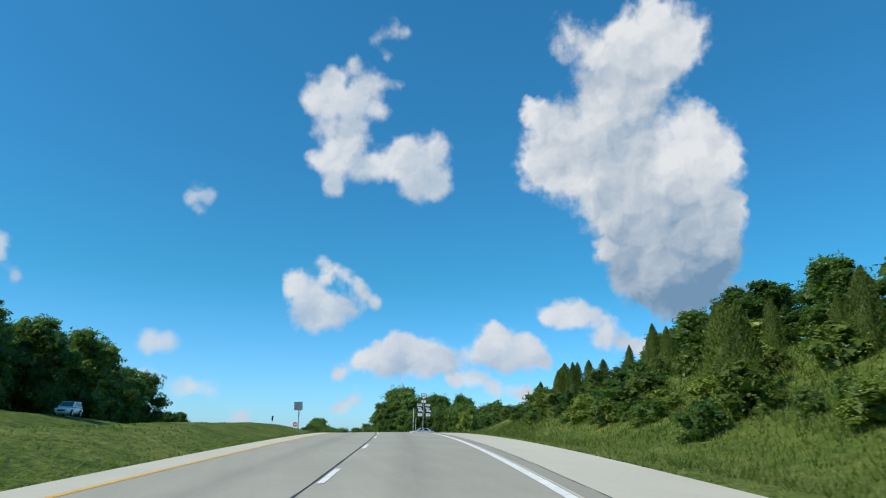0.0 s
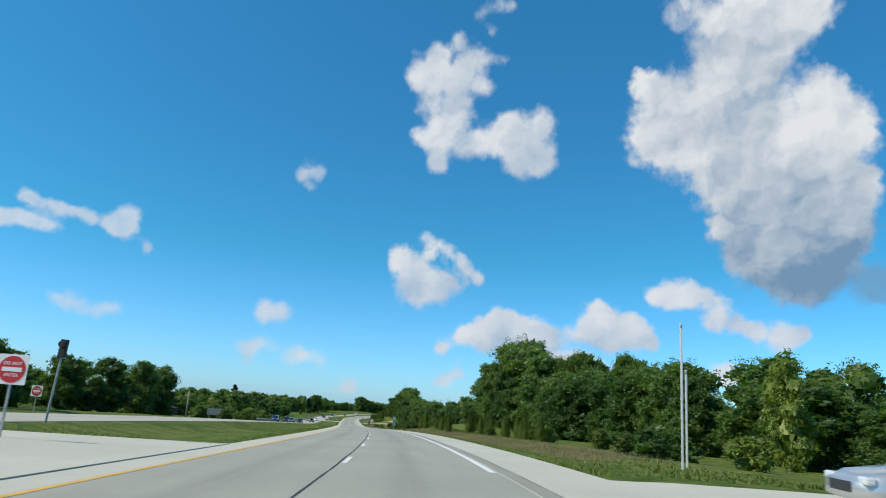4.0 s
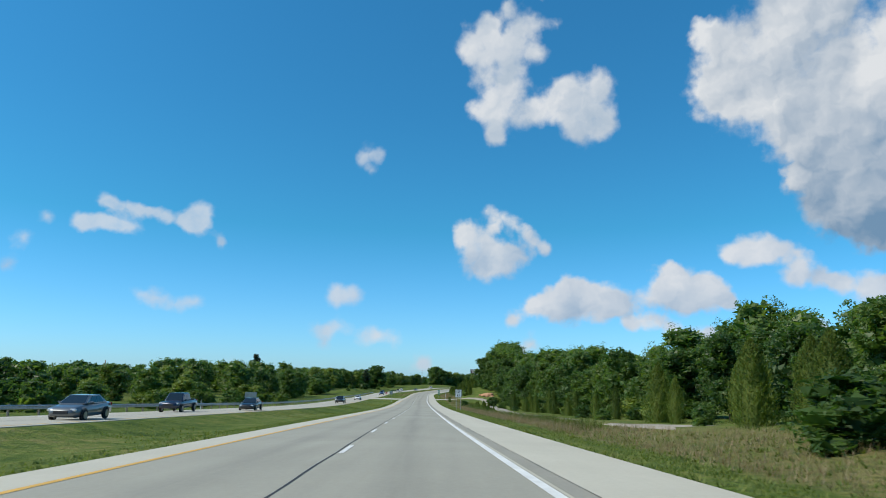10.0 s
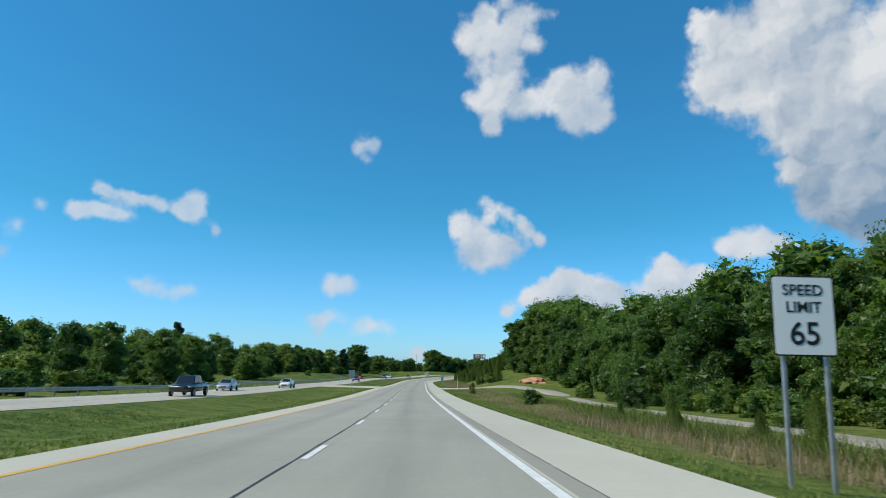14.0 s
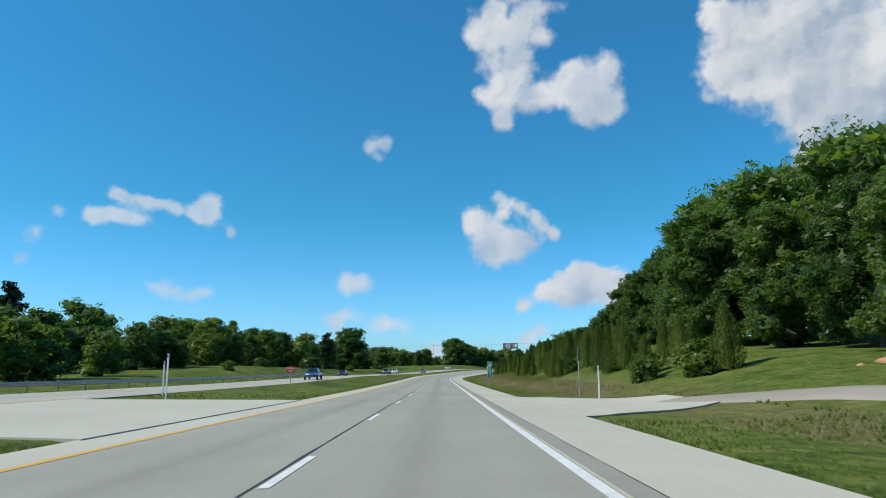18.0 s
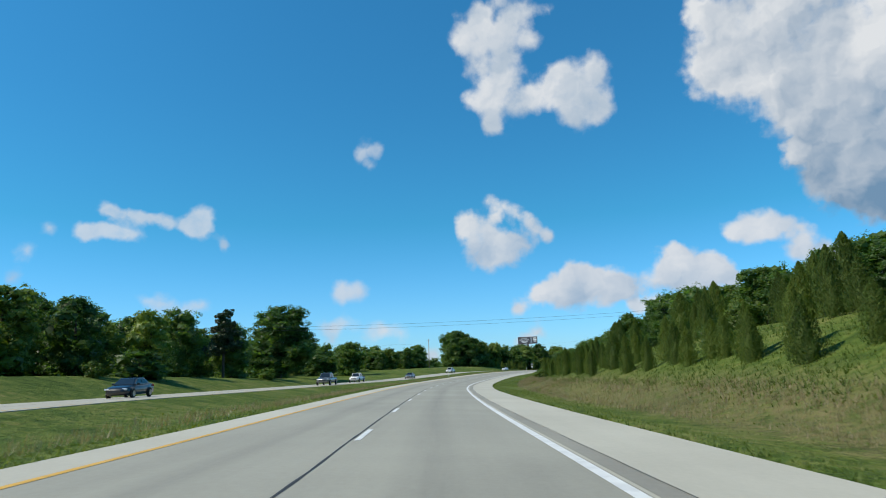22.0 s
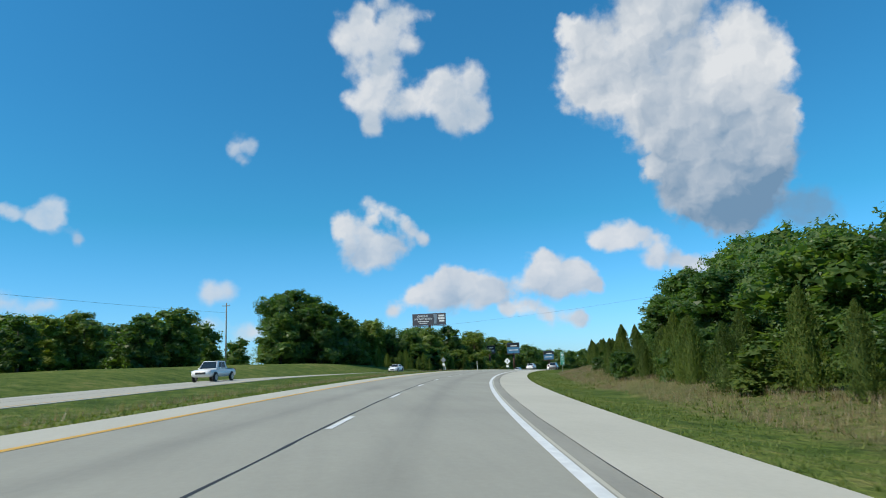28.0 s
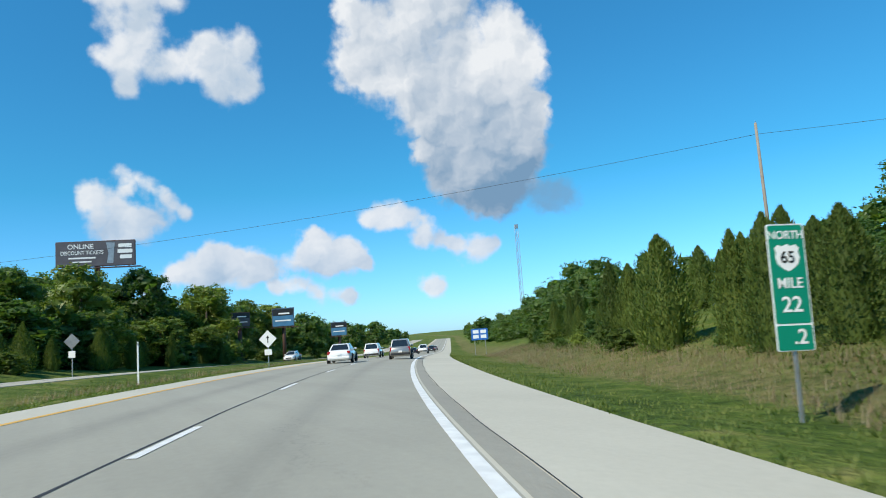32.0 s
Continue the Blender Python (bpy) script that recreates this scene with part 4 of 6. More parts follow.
def build_cedars():
    # station from, to, offset from, to, height from, to, how many
    for a, b, o0, o1, h0, h1, n in ((20, 66, 17, 24, 2.8, 4.4, 10), (28, 34, 14, 15.5, 4.2, 4.8, 2), (64, 78, 16.5, 19, 3.2, 4.2, 6), (72, 80, 16, 19, 3.0, 4.0, 3), (200, 240, 18, 23, 2.5, 4.0, 12), (240, 262, 15, 22, 3.0, 4.6, 9),
                                    (262, 300, 14.5, 18.5, 2.6, 4.2, 8), (300, 335, 14.5, 20, 2.8, 4.6, 8), (352, 430, 16.5, 21, 2.0, 3.8, 13), (388, 446, 10.9, 12.0, 0.9, 1.9, 12), (560, 598, 15, 20, 3.4, 5.0, 10), (598, 705, 14.3, 17.5, 2.3, 3.7, 40), (605, 705, 19.5, 27, 2.8, 4.9, 44), (705, 770, 14.8, 18.5, 2.4, 3.9, 17), (705, 770, 20, 27, 3.2, 5.0, 16),
                                    (770, 815, 13, 17, 3.2, 4.6, 13), (818, 872, 12.3, 14.5, 3.0, 4.4, 16), (925, 962, 13, 17.5, 3.4, 5.4, 14), (893, 900, 21, 23.5, 4.0, 5.0, 2), (876, 904, 19, 25, 2.4, 3.6, 4), (905, 1000, 16.5, 20, 2.6, 4.4, 20), (905, 1000, 21, 27, 3.0, 5.4, 16), (97.5, 98.5, 26.8, 27.2, 4.8, 4.9, 1), (958, 1040, -37.5, -33.5, 3.0, 5.2, 22), (84, 96, 27, 31, 2.6, 4.0, 7)):
        for k in range(n):
            s = a + (b - a) * (k + rng.uniform(0.1, 0.9)) / n
            off = rng.uniform(o0, o1)
            plant("cedar_tree", rng.choice(CEDARS), s, off, rng.uniform(h0, h1), 5.0, "pointed upright green cedar in rough roadside grass", "tree", "roadside cedars",
                  rng.uniform(0.74, 1.2))


build_cedars()


def build_left_woods():
    # station from, to, offset from, to, top above the road from, to, how many, and whether they stand in front
    for a, b, o0, o1, h0, h1, n, front in ((60, 190, -62, -47, 14.5, 17.5, 20, True), (50, 180, -80, -62, 16, 19, 16, False), (190, 250, -66, -50, 8, 10, 9, True), (240, 284, -58, -42, 9, 10.5, 9, True),
                                           (284, 312, -56, -46, 10, 12, 6, True), (150, 330, -110, -80, 9, 12, 24, False), (316, 430, -95, -66, 6.8, 9.2, 10, True), (316, 430, -98, -70, 6.8, 9.2, 6, False), (335, 500, -62, -45, 3.0, 5.4, 24, True),
                                           (420, 520, -100, -72, 7, 9.8, 8, True), (520, 560, -100, -72, 10, 12.5, 3, True), (420, 560, -104, -76, 8.5, 11.5, 9, False), (300, 600, -150, -105, 9, 12, 46, False), (500, 640, -64, -44, 7, 11, 13, True), (560, 660, -110, -70, 13, 18, 20, False),
                                           (635, 662, -62, -47, 9, 11, 5, True), (662, 728, -60, -47, 11.5, 15, 16, True), (630, 672, -80, -62, 10, 13, 8, False), (672, 760, -82, -62, 13, 16.5, 13, False), (728, 775, -62, -46, 12, 15, 11, True), (790, 1000, -140, -95, 12, 18, 36, False),
                                           (790, 832, -75, -50, 10, 13, 6, True), (845, 876, -82, -54, 7, 10, 6, True), (876, 908, -66, -50, 8.5, 11, 6, True), (904, 912, -56, -50, 12, 13, 2, True), (838, 940, -100, -64, 11, 14.5, 22, False), (940, 992, -62, -47, 14, 17.5, 13, True), (948, 980, -58, -46, 11, 14, 7, False), (990, 1045, -40, -36, 7, 9.5, 8, True),
                                           (985, 1125, -48, -38, 12, 17, 17, True), (960, 1150, -75, -50, 14, 19, 28, False), (1110, 1320, -64, -30, 12, 16, 26, False), (1320, 1540, -60, -30, 9, 12, 24, False), (1140, 1540, 20, 40, 9, 12.5, 48, False)):
        for k in range(n):
            s = a + (b - a) * (k + rng.uniform(0.1, 0.9)) / n
            off = rng.uniform(o0, o1)
            tall = max(3.0, rng.uniform(h0, h1) - float(ground_z(s, off)) + float(np.interp(s, ST, RZ)))
            wide = rng.uniform(1.0, 1.25) * (1.3 if tall < 8 else 1.0)
            if front:
                lime = rng.random() < (0.5 if s > 955 or tall < 6 or 884 < s < 898 else 0.12)
                kind, base = (MID_OAKS, 14.0) if tall > 9.5 and off > -64 else (FAR_OAKS, 10.0)
                if lime and s > 300:
                    kind, base = LIMES, 10.0
                plant("oak_tree", rng.choice(kind), s, off, tall, base, "leafy broadleaf tree in the woods beyond the opposing lanes", "tree", "woods across the road", wide)
            else:
                BACK.append((s, off, tall, wide))


build_left_woods()
for s, off, tall, k, wide in ((784, -46, 17.5, 1, 1.4), (846, -52, 11.5, 3, 1.35), (950, -54, 18.5, 1, 1.3), (828, -72, 12, 0, 1.1)):
    plant("oak_tree", TALL_OAKS[k], s, off, tall - 0.5, 18.0, "large round free-standing oak on the grass slope", "tree", "", wide)
for s, off, tall in ((660, -90, 17.0), (757, -46, 13.0), (275, -50, 10.5)):
    plant("pine_tree", PINES[int(tall) % 2], s, off, tall, 10.0, "dark pine with tiered open branches", "tree", "", 1.1)
plant("young_tree", LIMES[0], 141, 21.5, 5.8, 10.0, "young yellow-green cone-shaped tree beside the junction", "tree", "", 0.72)


def build_shrubs():
    # station from, to, offset from, to, height from, to, how many
    for a, b, o0, o1, h0, h1, n in ((-12, 78, 12.5, 26, 1.0, 2.4, 54), (8, 60, 10.5, 14.5, 0.7, 1.6, 26), (50, 78, 11, 19, 0.8, 1.8, 14), (70, 92, 11.5, 21, 0.4, 0.8, 22), (60, 84, 21, 28, 1.2, 2.4, 14), (285, 325, 13, 20, 1.0, 2.4, 8), (150, 235, 16, 26, 1.0, 2.4, 12), (560, 600, 13, 20, 1.0, 2.4, 8), (600, 765, 17, 28, 1.0, 2.2, 24),
                                    (765, 866, 11.5, 15, 0.9, 2.2, 12), (905, 1000, 13, 24, 0.8, 1.9, 24), (325, 500, -44, -33, 1.6, 3.4, 26), (640, 765, -42, -36, 1.2, 2.4, 5), (965, 1120, -38, -33, 1.6, 3.4, 16),
                                    (436, 505, 21.5, 25, 0.9, 2.0, 14), (345, 436, 16.5, 21.5, 0.9, 2.0, 14), (350, 470, 22.5, 27.5, 1.2, 2.8, 34), (930, 1000, 13, 21, 0.8, 1.7, 22), (872, 908, 13.5, 23, 0.7, 1.7, 20)):
        for k in range(n):
            s = a + (b - a) * (k + rng.uniform(0.05, 0.95)) / n
            off = rng.uniform(o0, o1)
            plant("shrub", SHRUBS[rng.choice((0, 0, 1, 2))], s, off, rng.uniform(h0, h1), 3.0, "rough leafy green shrub in tall grass", "shrub", "roadside shrubs", rng.uniform(0.9, 1.5))


build_shrubs()
plant("shrub", SHRUBS[0], 716, -38.5, 3.4, 3.0, "wide spreading dark shrub on the mown grass mound", "shrub", "", 1.8)
for s, off, h in ((468, 11.6, 1.5), (472, 12.2, 1.2), (457, 17.8, 2.4)):
    plant("shrub", SHRUBS[0], s, off, h, 3.0, "lone dark shrub in the verge grass", "shrub", "roadside shrubs", 1.1)

plant("sapling", LIMES[1], 516, 9.8, 1.9, 10.0, "small bright green sapling alone in the verge grass", "tree", "", 0.75)


def light_crown(seed, count, size):
    rg = np.random.default_rng(seed)
    lobes = [((math.cos(k * 2.4) * 2.1 * (1 - 0.05 * k), math.sin(k * 2.4) * 2.1 * (1 - 0.05 * k), 2.4 + 0.78 * k), (1.9, 1.9, 1.35)) for k in range(9)] + [((0, 0, 5), (2.6, 2.6, 3.4))]
    return leaf_cloud(rg, lobes, count, size, 12, 0.36, 3 if count > 7000 else 2 if count > 3000 else 1 if count > 300 else 0)


def join_wood(name, label, places, crowns, material):
    vs, fs, n = [], [], 0
    for k, (s, off, tall, wide) in enumerate(places):
        v, f = crowns[k % 3 + (0 if len(crowns) < 4 else 12 if off > 46 and 240 < s < 330 else 9 if 0 < off and tall <= 12.5 else 6 if off > 0 else 3 if tall > 12.5 else 0)]
        a = s * 1.7 + off
        c, d = math.cos(a), math.sin(a)
        q = tall / 10.0
        p = at(s, off, -0.9 if len(crowns) > 3 else -1.6)
        w = np.empty_like(v)
        w[:, 0] = (v[:, 0] * c - v[:, 1] * d) * q * wide + p.x
        w[:, 1] = (v[:, 0] * d + v[:, 1] * c) * q * wide + p.y
        w[:, 2] = v[:, 2] * q + p.z
        vs.append(w), fs.append(f + n)
        n += len(v)
    tagged(piece(name, triangle_mesh(name, np.concatenate(vs), np.concatenate(fs), material)), label, "woods", kind="stuff")


join_wood("woods", "deep green broadleaf woods behind the front trees", BACK, [light_crown(201 + k, 900, 0.26) for k in range(3)] + [light_crown(211 + k, 1300, 0.21) for k in range(3)] + [light_crown(241 + k, 3600, 0.115) for k in range(3)] + [light_crown(261 + k, 2200, 0.17) for k in range(3)] + [light_crown(281 + k, 9000, 0.075) for k in range(3)], M_OAK)


def build_far_woods():
    far = []
    for k in range(190):
        far.append((rng.uniform(-60, 1250), -rng.uniform(150, 200), rng.uniform(9, 14), 1.5))
    for k in range(70):
        far.append((rng.uniform(740, 1010), -rng.uniform(100, 165), rng.uniform(7, 10), 1.8))
    for k in range(110):
        far.append((rng.uniform(-60, 1250), rng.uniform(62, 120), rng.uniform(9, 13), 1.4))
    for k in range(150):
        s = rng.uniform(1150, 1560)
        far.append((s, rng.choice((-1, 1)) * rng.uniform(26, 120) - 10, rng.uniform(8, 12), 1.4))
    join_wood("far_woods", "far green woods on the rolling hills", far, [light_crown(221 + k, 190, 0.6) for k in range(3)], M_OAK)


build_far_woods()


# ---- grass ----
DRIVE = [(318, 15), (345, 14), (380, 13), (400, 13.5), (434, 16.5), (480, 19.5), (515, 22), (533, 20.5), (545, 16.5), (552, 12)]      # the gravel drive's line: station, offset


def build_grass(name, label, bands, material, seed, lean0):
    """Blades in tufts. bands: station from, to, offset from, to, tufts a square metre, height from, to."""
    rg = np.random.default_rng(seed)
    allv, n = [], 0
    for s0, s1, o0, o1, dens, h0, h1, width in bands:
        m = int((s1 - s0) * (o1 - o0) * dens)
        s, o = rg.uniform(s0, s1, m), rg.uniform(o0, o1, m)
        thin = np.array([noise.noise(Vector((a * 0.12, b * 0.3, seed))) for a, b in zip(s, o)]) > rg.uniform(-0.9, 0.35, m)
        paved = ((s > 101) & (s < 136) & (o > 0)) | ((s > 539) & (s < 565) & (o > 0) & (o < 13.5)) | ((s > 114) & (s < 142) & (o < 0)) | ((s > 530) & (s < 555) & (o < 0))
        paved |= (np.abs(o - np.interp(s, [p for p, _ in DRIVE], [q for _, q in DRIVE])) < 1.9) & (s > 318) & (s < 548)
        keep = thin & ~paved
        s, o = s[keep], o[keep]
        x, y = road_xy(s, o)
        z = ground_z(s, o)
        for b in range(4):
            k = len(s)
            a = rg.uniform(0, 6.283, k)
            r = rg.uniform(0, 0.10, k)
            h = rg.uniform(h0, h1, k)
            bx, by = x + np.cos(a) * r, y + np.sin(a) * r
            w = width * rg.uniform(0.6, 1.3, k)
            lean = rg.uniform(lean0, lean0 + 0.8, k) * h
            tri = np.empty((k, 3, 3))
            tri[:, 0] = np.stack([bx - np.sin(a) * w, by + np.cos(a) * w, z - 0.05], 1)
            tri[:, 1] = np.stack([bx + np.sin(a) * w, by - np.cos(a) * w, z - 0.05], 1)
            tri[:, 2] = np.stack([bx + np.cos(a) * lean, by + np.sin(a) * lean, z + h], 1)
            allv.append(tri.reshape(-1, 3))
    v = np.concatenate(allv)
    tagged(piece(name, triangle_mesh(name, v, np.arange(len(v)).reshape(-1, 3), material)), label, "grass", kind="stuff")


build_grass("verge_grass", "green uneven verge and median grass", (
    (-12, 1000, 5.5, 8.8, 15, 0.03, 0.10, 0.02), (-12, 1000, 8.8, 14, 7, 0.04, 0.14, 0.03), (-12, 1000, -8.2, -7.1, 18, 0.03, 0.10, 0.02), (-12, 1000, -17.4, -8.2, 4, 0.02, 0.07, 0.03)), M_BLADE, 3, 0.8)
build_grass("rough_grass", "shaggy uncut green grass on the roadside slopes", (
    (-12, 99, 7.0, 15, 26, 0.08, 0.34, 0.022), (-12, 99, 15, 24, 14, 0.1, 0.4, 0.03), (330, 450, 10.6, 12.0, 26, 0.35, 0.75, 0.02), (436, 500, 13.0, 15.5, 14, 0.2, 0.5, 0.02), (598, 780, 13.0, 22, 11, 0.08, 0.28, 0.03), (900, 1000, 13.0, 22, 11, 0.08, 0.28, 0.03), (190, 330, 14, 19, 9, 0.08, 0.28, 0.03)), M_BLADE, 6, 0.4)
build_grass("seed_grass", "tall dry pinkish brown seed grass in the verge", (
    (150, 330, 9.0, 14.5, 13, 0.2, 0.42, 0.007), (330, 450, 8.8, 11.6, 16, 0.3, 0.66, 0.01), (450, 540, 8.6, 13.5, 6, 0.2, 0.42, 0.007), (565, 1000, 9.2, 14.0, 13, 0.2, 0.44, 0.007),
    (640, 1000, -13, -8.0, 4, 0.2, 0.45, 0.009)), M_STRAW, 4, 0.15)



# ---- side roads, crossovers, drives ----
def patch(name, corners, lift, material, label, category, cells=14):
    """A paved patch between four corners given as (station, offset), laid over the ground."""
    (a, b, c, d) = corners
    verts, faces = [], []
    for i in range(cells + 1):
        u = i / cells
        for j in range(cells + 1):
            v = j / cells
            s = (a[0] * (1 - u) + b[0] * u) * (1 - v) + (d[0] * (1 - u) + c[0] * u) * v
            o = (a[1] * (1 - u) + b[1] * u) * (1 - v) + (d[1] * (1 - u) + c[1] * u) * v
            p = at(s, o, lift)
            verts.append((p.x, p.y, p.z + (0.03 if abs(o) > 6.5 else 0.0)))
    k = cells + 1
    faces = [(i * k + j, i * k + j + 1, (i + 1) * k + j + 1, (i + 1) * k + j) for i in range(cells) for j in range(cells)]
    if d[1] < a[1]:
        faces = [f[::-1] for f in faces]
    me = mesh_from(name, verts, faces, material)
    ob = tagged(piece(name, me), label, category, kind="structure")
    m = ob.modifiers.new("slab", "SOLIDIFY")
    m.thickness, m.offset = 0.25, -1.0
    return ob


patch("side_road", ((103, EDGE_R - 0.1), (134, EDGE_R - 0.1), (133, 18), (115, 18)), -0.02, M_SHOULDER, "wide pale concrete side road mouth", "road")
patch("side_road", ((115, 18), (133, 18), (137, 75), (127, 75)), -0.02, M_SHOULDER, "pale concrete side road between grass and woods", "road")
patch("traffic_island", ((119, 6.6), (126, 6.4), (124, 40), (118, 14)), 0.10, M_GRAVEL, "worn gravelly triangular island at the side road", "island")
patch("crossover", ((112, EDGE_L + 0.1), (144, EDGE_L + 0.1), (139, OPP_NEAR - 0.2), (126, OPP_NEAR - 0.2)), 0.0, M_SHOULDER, "pale concrete median crossover", "road")
patch("crossover", ((531, EDGE_L + 0.1), (553, EDGE_L + 0.1), (551, OPP_NEAR - 0.2), (533, OPP_NEAR - 0.2)), 0.0, M_SHOULDER, "pale concrete median crossover", "road")
patch("drive_mouth", ((541, EDGE_R - 0.1), (563, EDGE_R - 0.1), (556, 13), (548, 13)), 0.0, M_SHOULDER, "pale concrete mouth of a gravel drive", "road")


def winding(name, line, half, lift, material, label):
    """A narrow track along a line of (station, offset)."""
    verts, faces = [], []
    k0 = [p[0] for p in line]
    n = 90
    for i in range(n + 1):
        t = i / n * (len(line) - 1)
        s = np.interp(t, range(len(line)), k0)
        o = np.interp(t, range(len(line)), [p[1] for p in line])
        t2 = min(t + 0.05, len(line) - 1)
        ds = np.interp(t2, range(len(line)), k0) - np.interp(t2 - 0.1, range(len(line)), k0)
        do = np.interp(t2, range(len(line)), [p[1] for p in line]) - np.interp(t2 - 0.1, range(len(line)), [p[1] for p in line])
        q = math.hypot(ds, do) or 1.0
        for w, up in ((-1.35, -0.3), (-1.0, 0.0), (-0.4, 0.05), (0.4, 0.05), (1.0, 0.0), (1.35, -0.3)):
            p = at(s - do / q * w * half, o + ds / q * w * half, lift + up)
            verts.append((p.x, p.y, p.z))
    faces = [(i * 6 + j, i * 6 + j + 1, i * 6 + j + 7, i * 6 + j + 6) for i in range(n) for j in range(5)]
    tagged(piece(name, mesh_from(name, verts, faces, material, True)), label, "track", kind="structure")


winding("gravel_drive", DRIVE, 1.45, 0.02, M_GRAVEL,
        "pale gravel drive along the foot of the woods")


def build_clay_bank():
    rr = random.Random(8)
    bm = bmesh.new()
    bmesh.ops.create_icosphere(bm, subdivisions=4, radius=1.0)
    for v in bm.verts:
        k = 1 + 0.35 * noise.noise(v.co * 1.6) + 0.12 * noise.noise(v.co * 5)
        v.co = Vector((v.co.x * 2.6 * k, v.co.y * 6.5 * k, v.co.z * 1.15 * k))
    t = thing("clay_bank", set_at(547, 25.0, 0, -0.35), "bare orange clay bank beside the gravel drive", "earth bank")
    part("earth", bm, M_DIRT, t, smooth_faces=True)
    for k in range(7):
        b2 = bmesh.new()
        bmesh.ops.create_icosphere(b2, subdivisions=2, radius=rr.uniform(0.2, 0.5))
        for v in b2.verts:
            v.co *= 1 + 0.4 * noise.noise(v.co * 3 + Vector((k, 0, 0)))
        part("clod", b2, M_DIRT, t, m=pose(rr.uniform(-3.4, -2.2), rr.uniform(-5, 5), rr.uniform(0.1, 0.35)))


build_clay_bank()


# ---- signs: they face the traffic that comes up the road (their -y side) ----
def plate(w, h, thick=0.02, x=0.0, y=0.0, z=0.0, round_by=0.06):
    """A sheet with rounded corners, upright, its middle at x, y, z."""
    bm = bmesh.new()
    pts = []
    for cx, cz, a0 in ((w / 2 - round_by, h / 2 - round_by, 0), (-w / 2 + round_by, h / 2 - round_by, 90), (-w / 2 + round_by, -h / 2 + round_by, 180), (w / 2 - round_by, -h / 2 + round_by, 270)):
        for k in range(5):
            a = radians(a0 + k * 22.5)
            pts.append((x + cx + round_by * math.cos(a), z + cz + round_by * math.sin(a)))
    f = bm.faces.new([bm.verts.new((px, y, pz)) for px, pz in pts])
    e = bmesh.ops.extrude_face_region(bm, geom=[f])
    for v in e["geom"]:
        if isinstance(v, bmesh.types.BMVert):
            v.co.y += thick
    bmesh.ops.recalc_face_normals(bm, faces=bm.faces[:])
    return bm


def outline(pts, y, thick=0.004):
    bm = bmesh.new()
    f = bm.faces.new([bm.verts.new((px, y, pz)) for px, pz in pts])
    e = bmesh.ops.extrude_face_region(bm, geom=[f])
    for v in e["geom"]:
        if isinstance(v, bmesh.types.BMVert):
            v.co.y += thick
    bmesh.ops.recalc_face_normals(bm, faces=bm.faces[:])
    return bm


def lettering(text, size, parent, material, x, y, z, stretch=1.0):
    cu = bpy.data.curves.new("lettering", "FONT")
    cu.body, cu.size, cu.align_x, cu.align_y, cu.extrude = text, size, "CENTER", "CENTER", 0.002
    cu.offset = size * 0.012
    cu.materials.append(material)
    ob = new("lettering", cu)
    ob.parent = parent
    ob.matrix_basis = pose(x, y, z, 90) @ Matrix.Diagonal((stretch, 1, 1, 1))
    return ob


def us_shield(w, cx, cz):
    """The outline of the federal route shield."""
    half = [(0.0, 0.52), (0.16, 0.44), (0.33, 0.50), (0.47, 0.38), (0.42, 0.22), (0.47, 0.02), (0.40, -0.20), (0.22, -0.36), (0.0, -0.48)]
    pts = [(cx + a * w, cz + b * w) for a, b in half] + [(cx - a * w, cz + b * w) for a, b in reversed(half[1:-1])]
    return list(reversed(pts))


def mile_sign(s, off, whole, tenth, lean=0.0):
    t = thing("mile_marker", set_at(s, off) @ pose(0, 0, 0, 0, lean, 0), "tall green enhanced mile marker on a steel post in the verge", "road sign", "mile markers")
    part("post", box(0.07, 0.05, 3.5, 0, 0.06, 1.5, 0.008), M_STEEL, t)
    w, h, base = 0.72, 2.3, 1.25
    zc = base + h / 2
    border = part("panel", plate(w, h, 0.012, 0, 0.0, zc, 0.05), M_SIGN_WHITE, t)
    part("green_field", plate(w - 0.05, h - 0.47 - 0.045, 0.01, 0, -0.006, zc + 0.235, 0.035), M_SIGN_GREEN, border)
    part("green_field", plate(w - 0.05, 0.47 - 0.03, 0.01, 0, -0.006, base + 0.235, 0.035), M_SIGN_GREEN, border)
    part("panel_back", plate(w - 0.02, h - 0.02, 0.006, 0, 0.014, zc, 0.05), M_SIGN_BACK, t)
    y = -0.012
    lettering("NORTH", 0.21, border, M_SIGN_WHITE, 0, y, zc + 0.94, 0.92)
    part("shield", outline(us_shield(0.50, 0, zc + 0.52), -0.010), M_SIGN_WHITE, border)
    lettering("65", 0.30, border, M_SIGN_BLACK, 0, -0.015, zc + 0.53, 0.95)
    lettering("MILE", 0.27, border, M_SIGN_WHITE, 0, y, zc + 0.06, 0.9)
    lettering(whole, 0.40, border, M_SIGN_WHITE, 0, y, zc - 0.33, 1.0)
    lettering(tenth, 0.38, border, M_SIGN_WHITE, 0.1, y, base + 0.24, 1.0)


mile_sign(297.5, 8.2, "21", ".8")
mile_sign(620.1, 7.6, "22", ".0", 1.0)
mile_sign(930.1, 8.75, "22", ".2", 1.5)


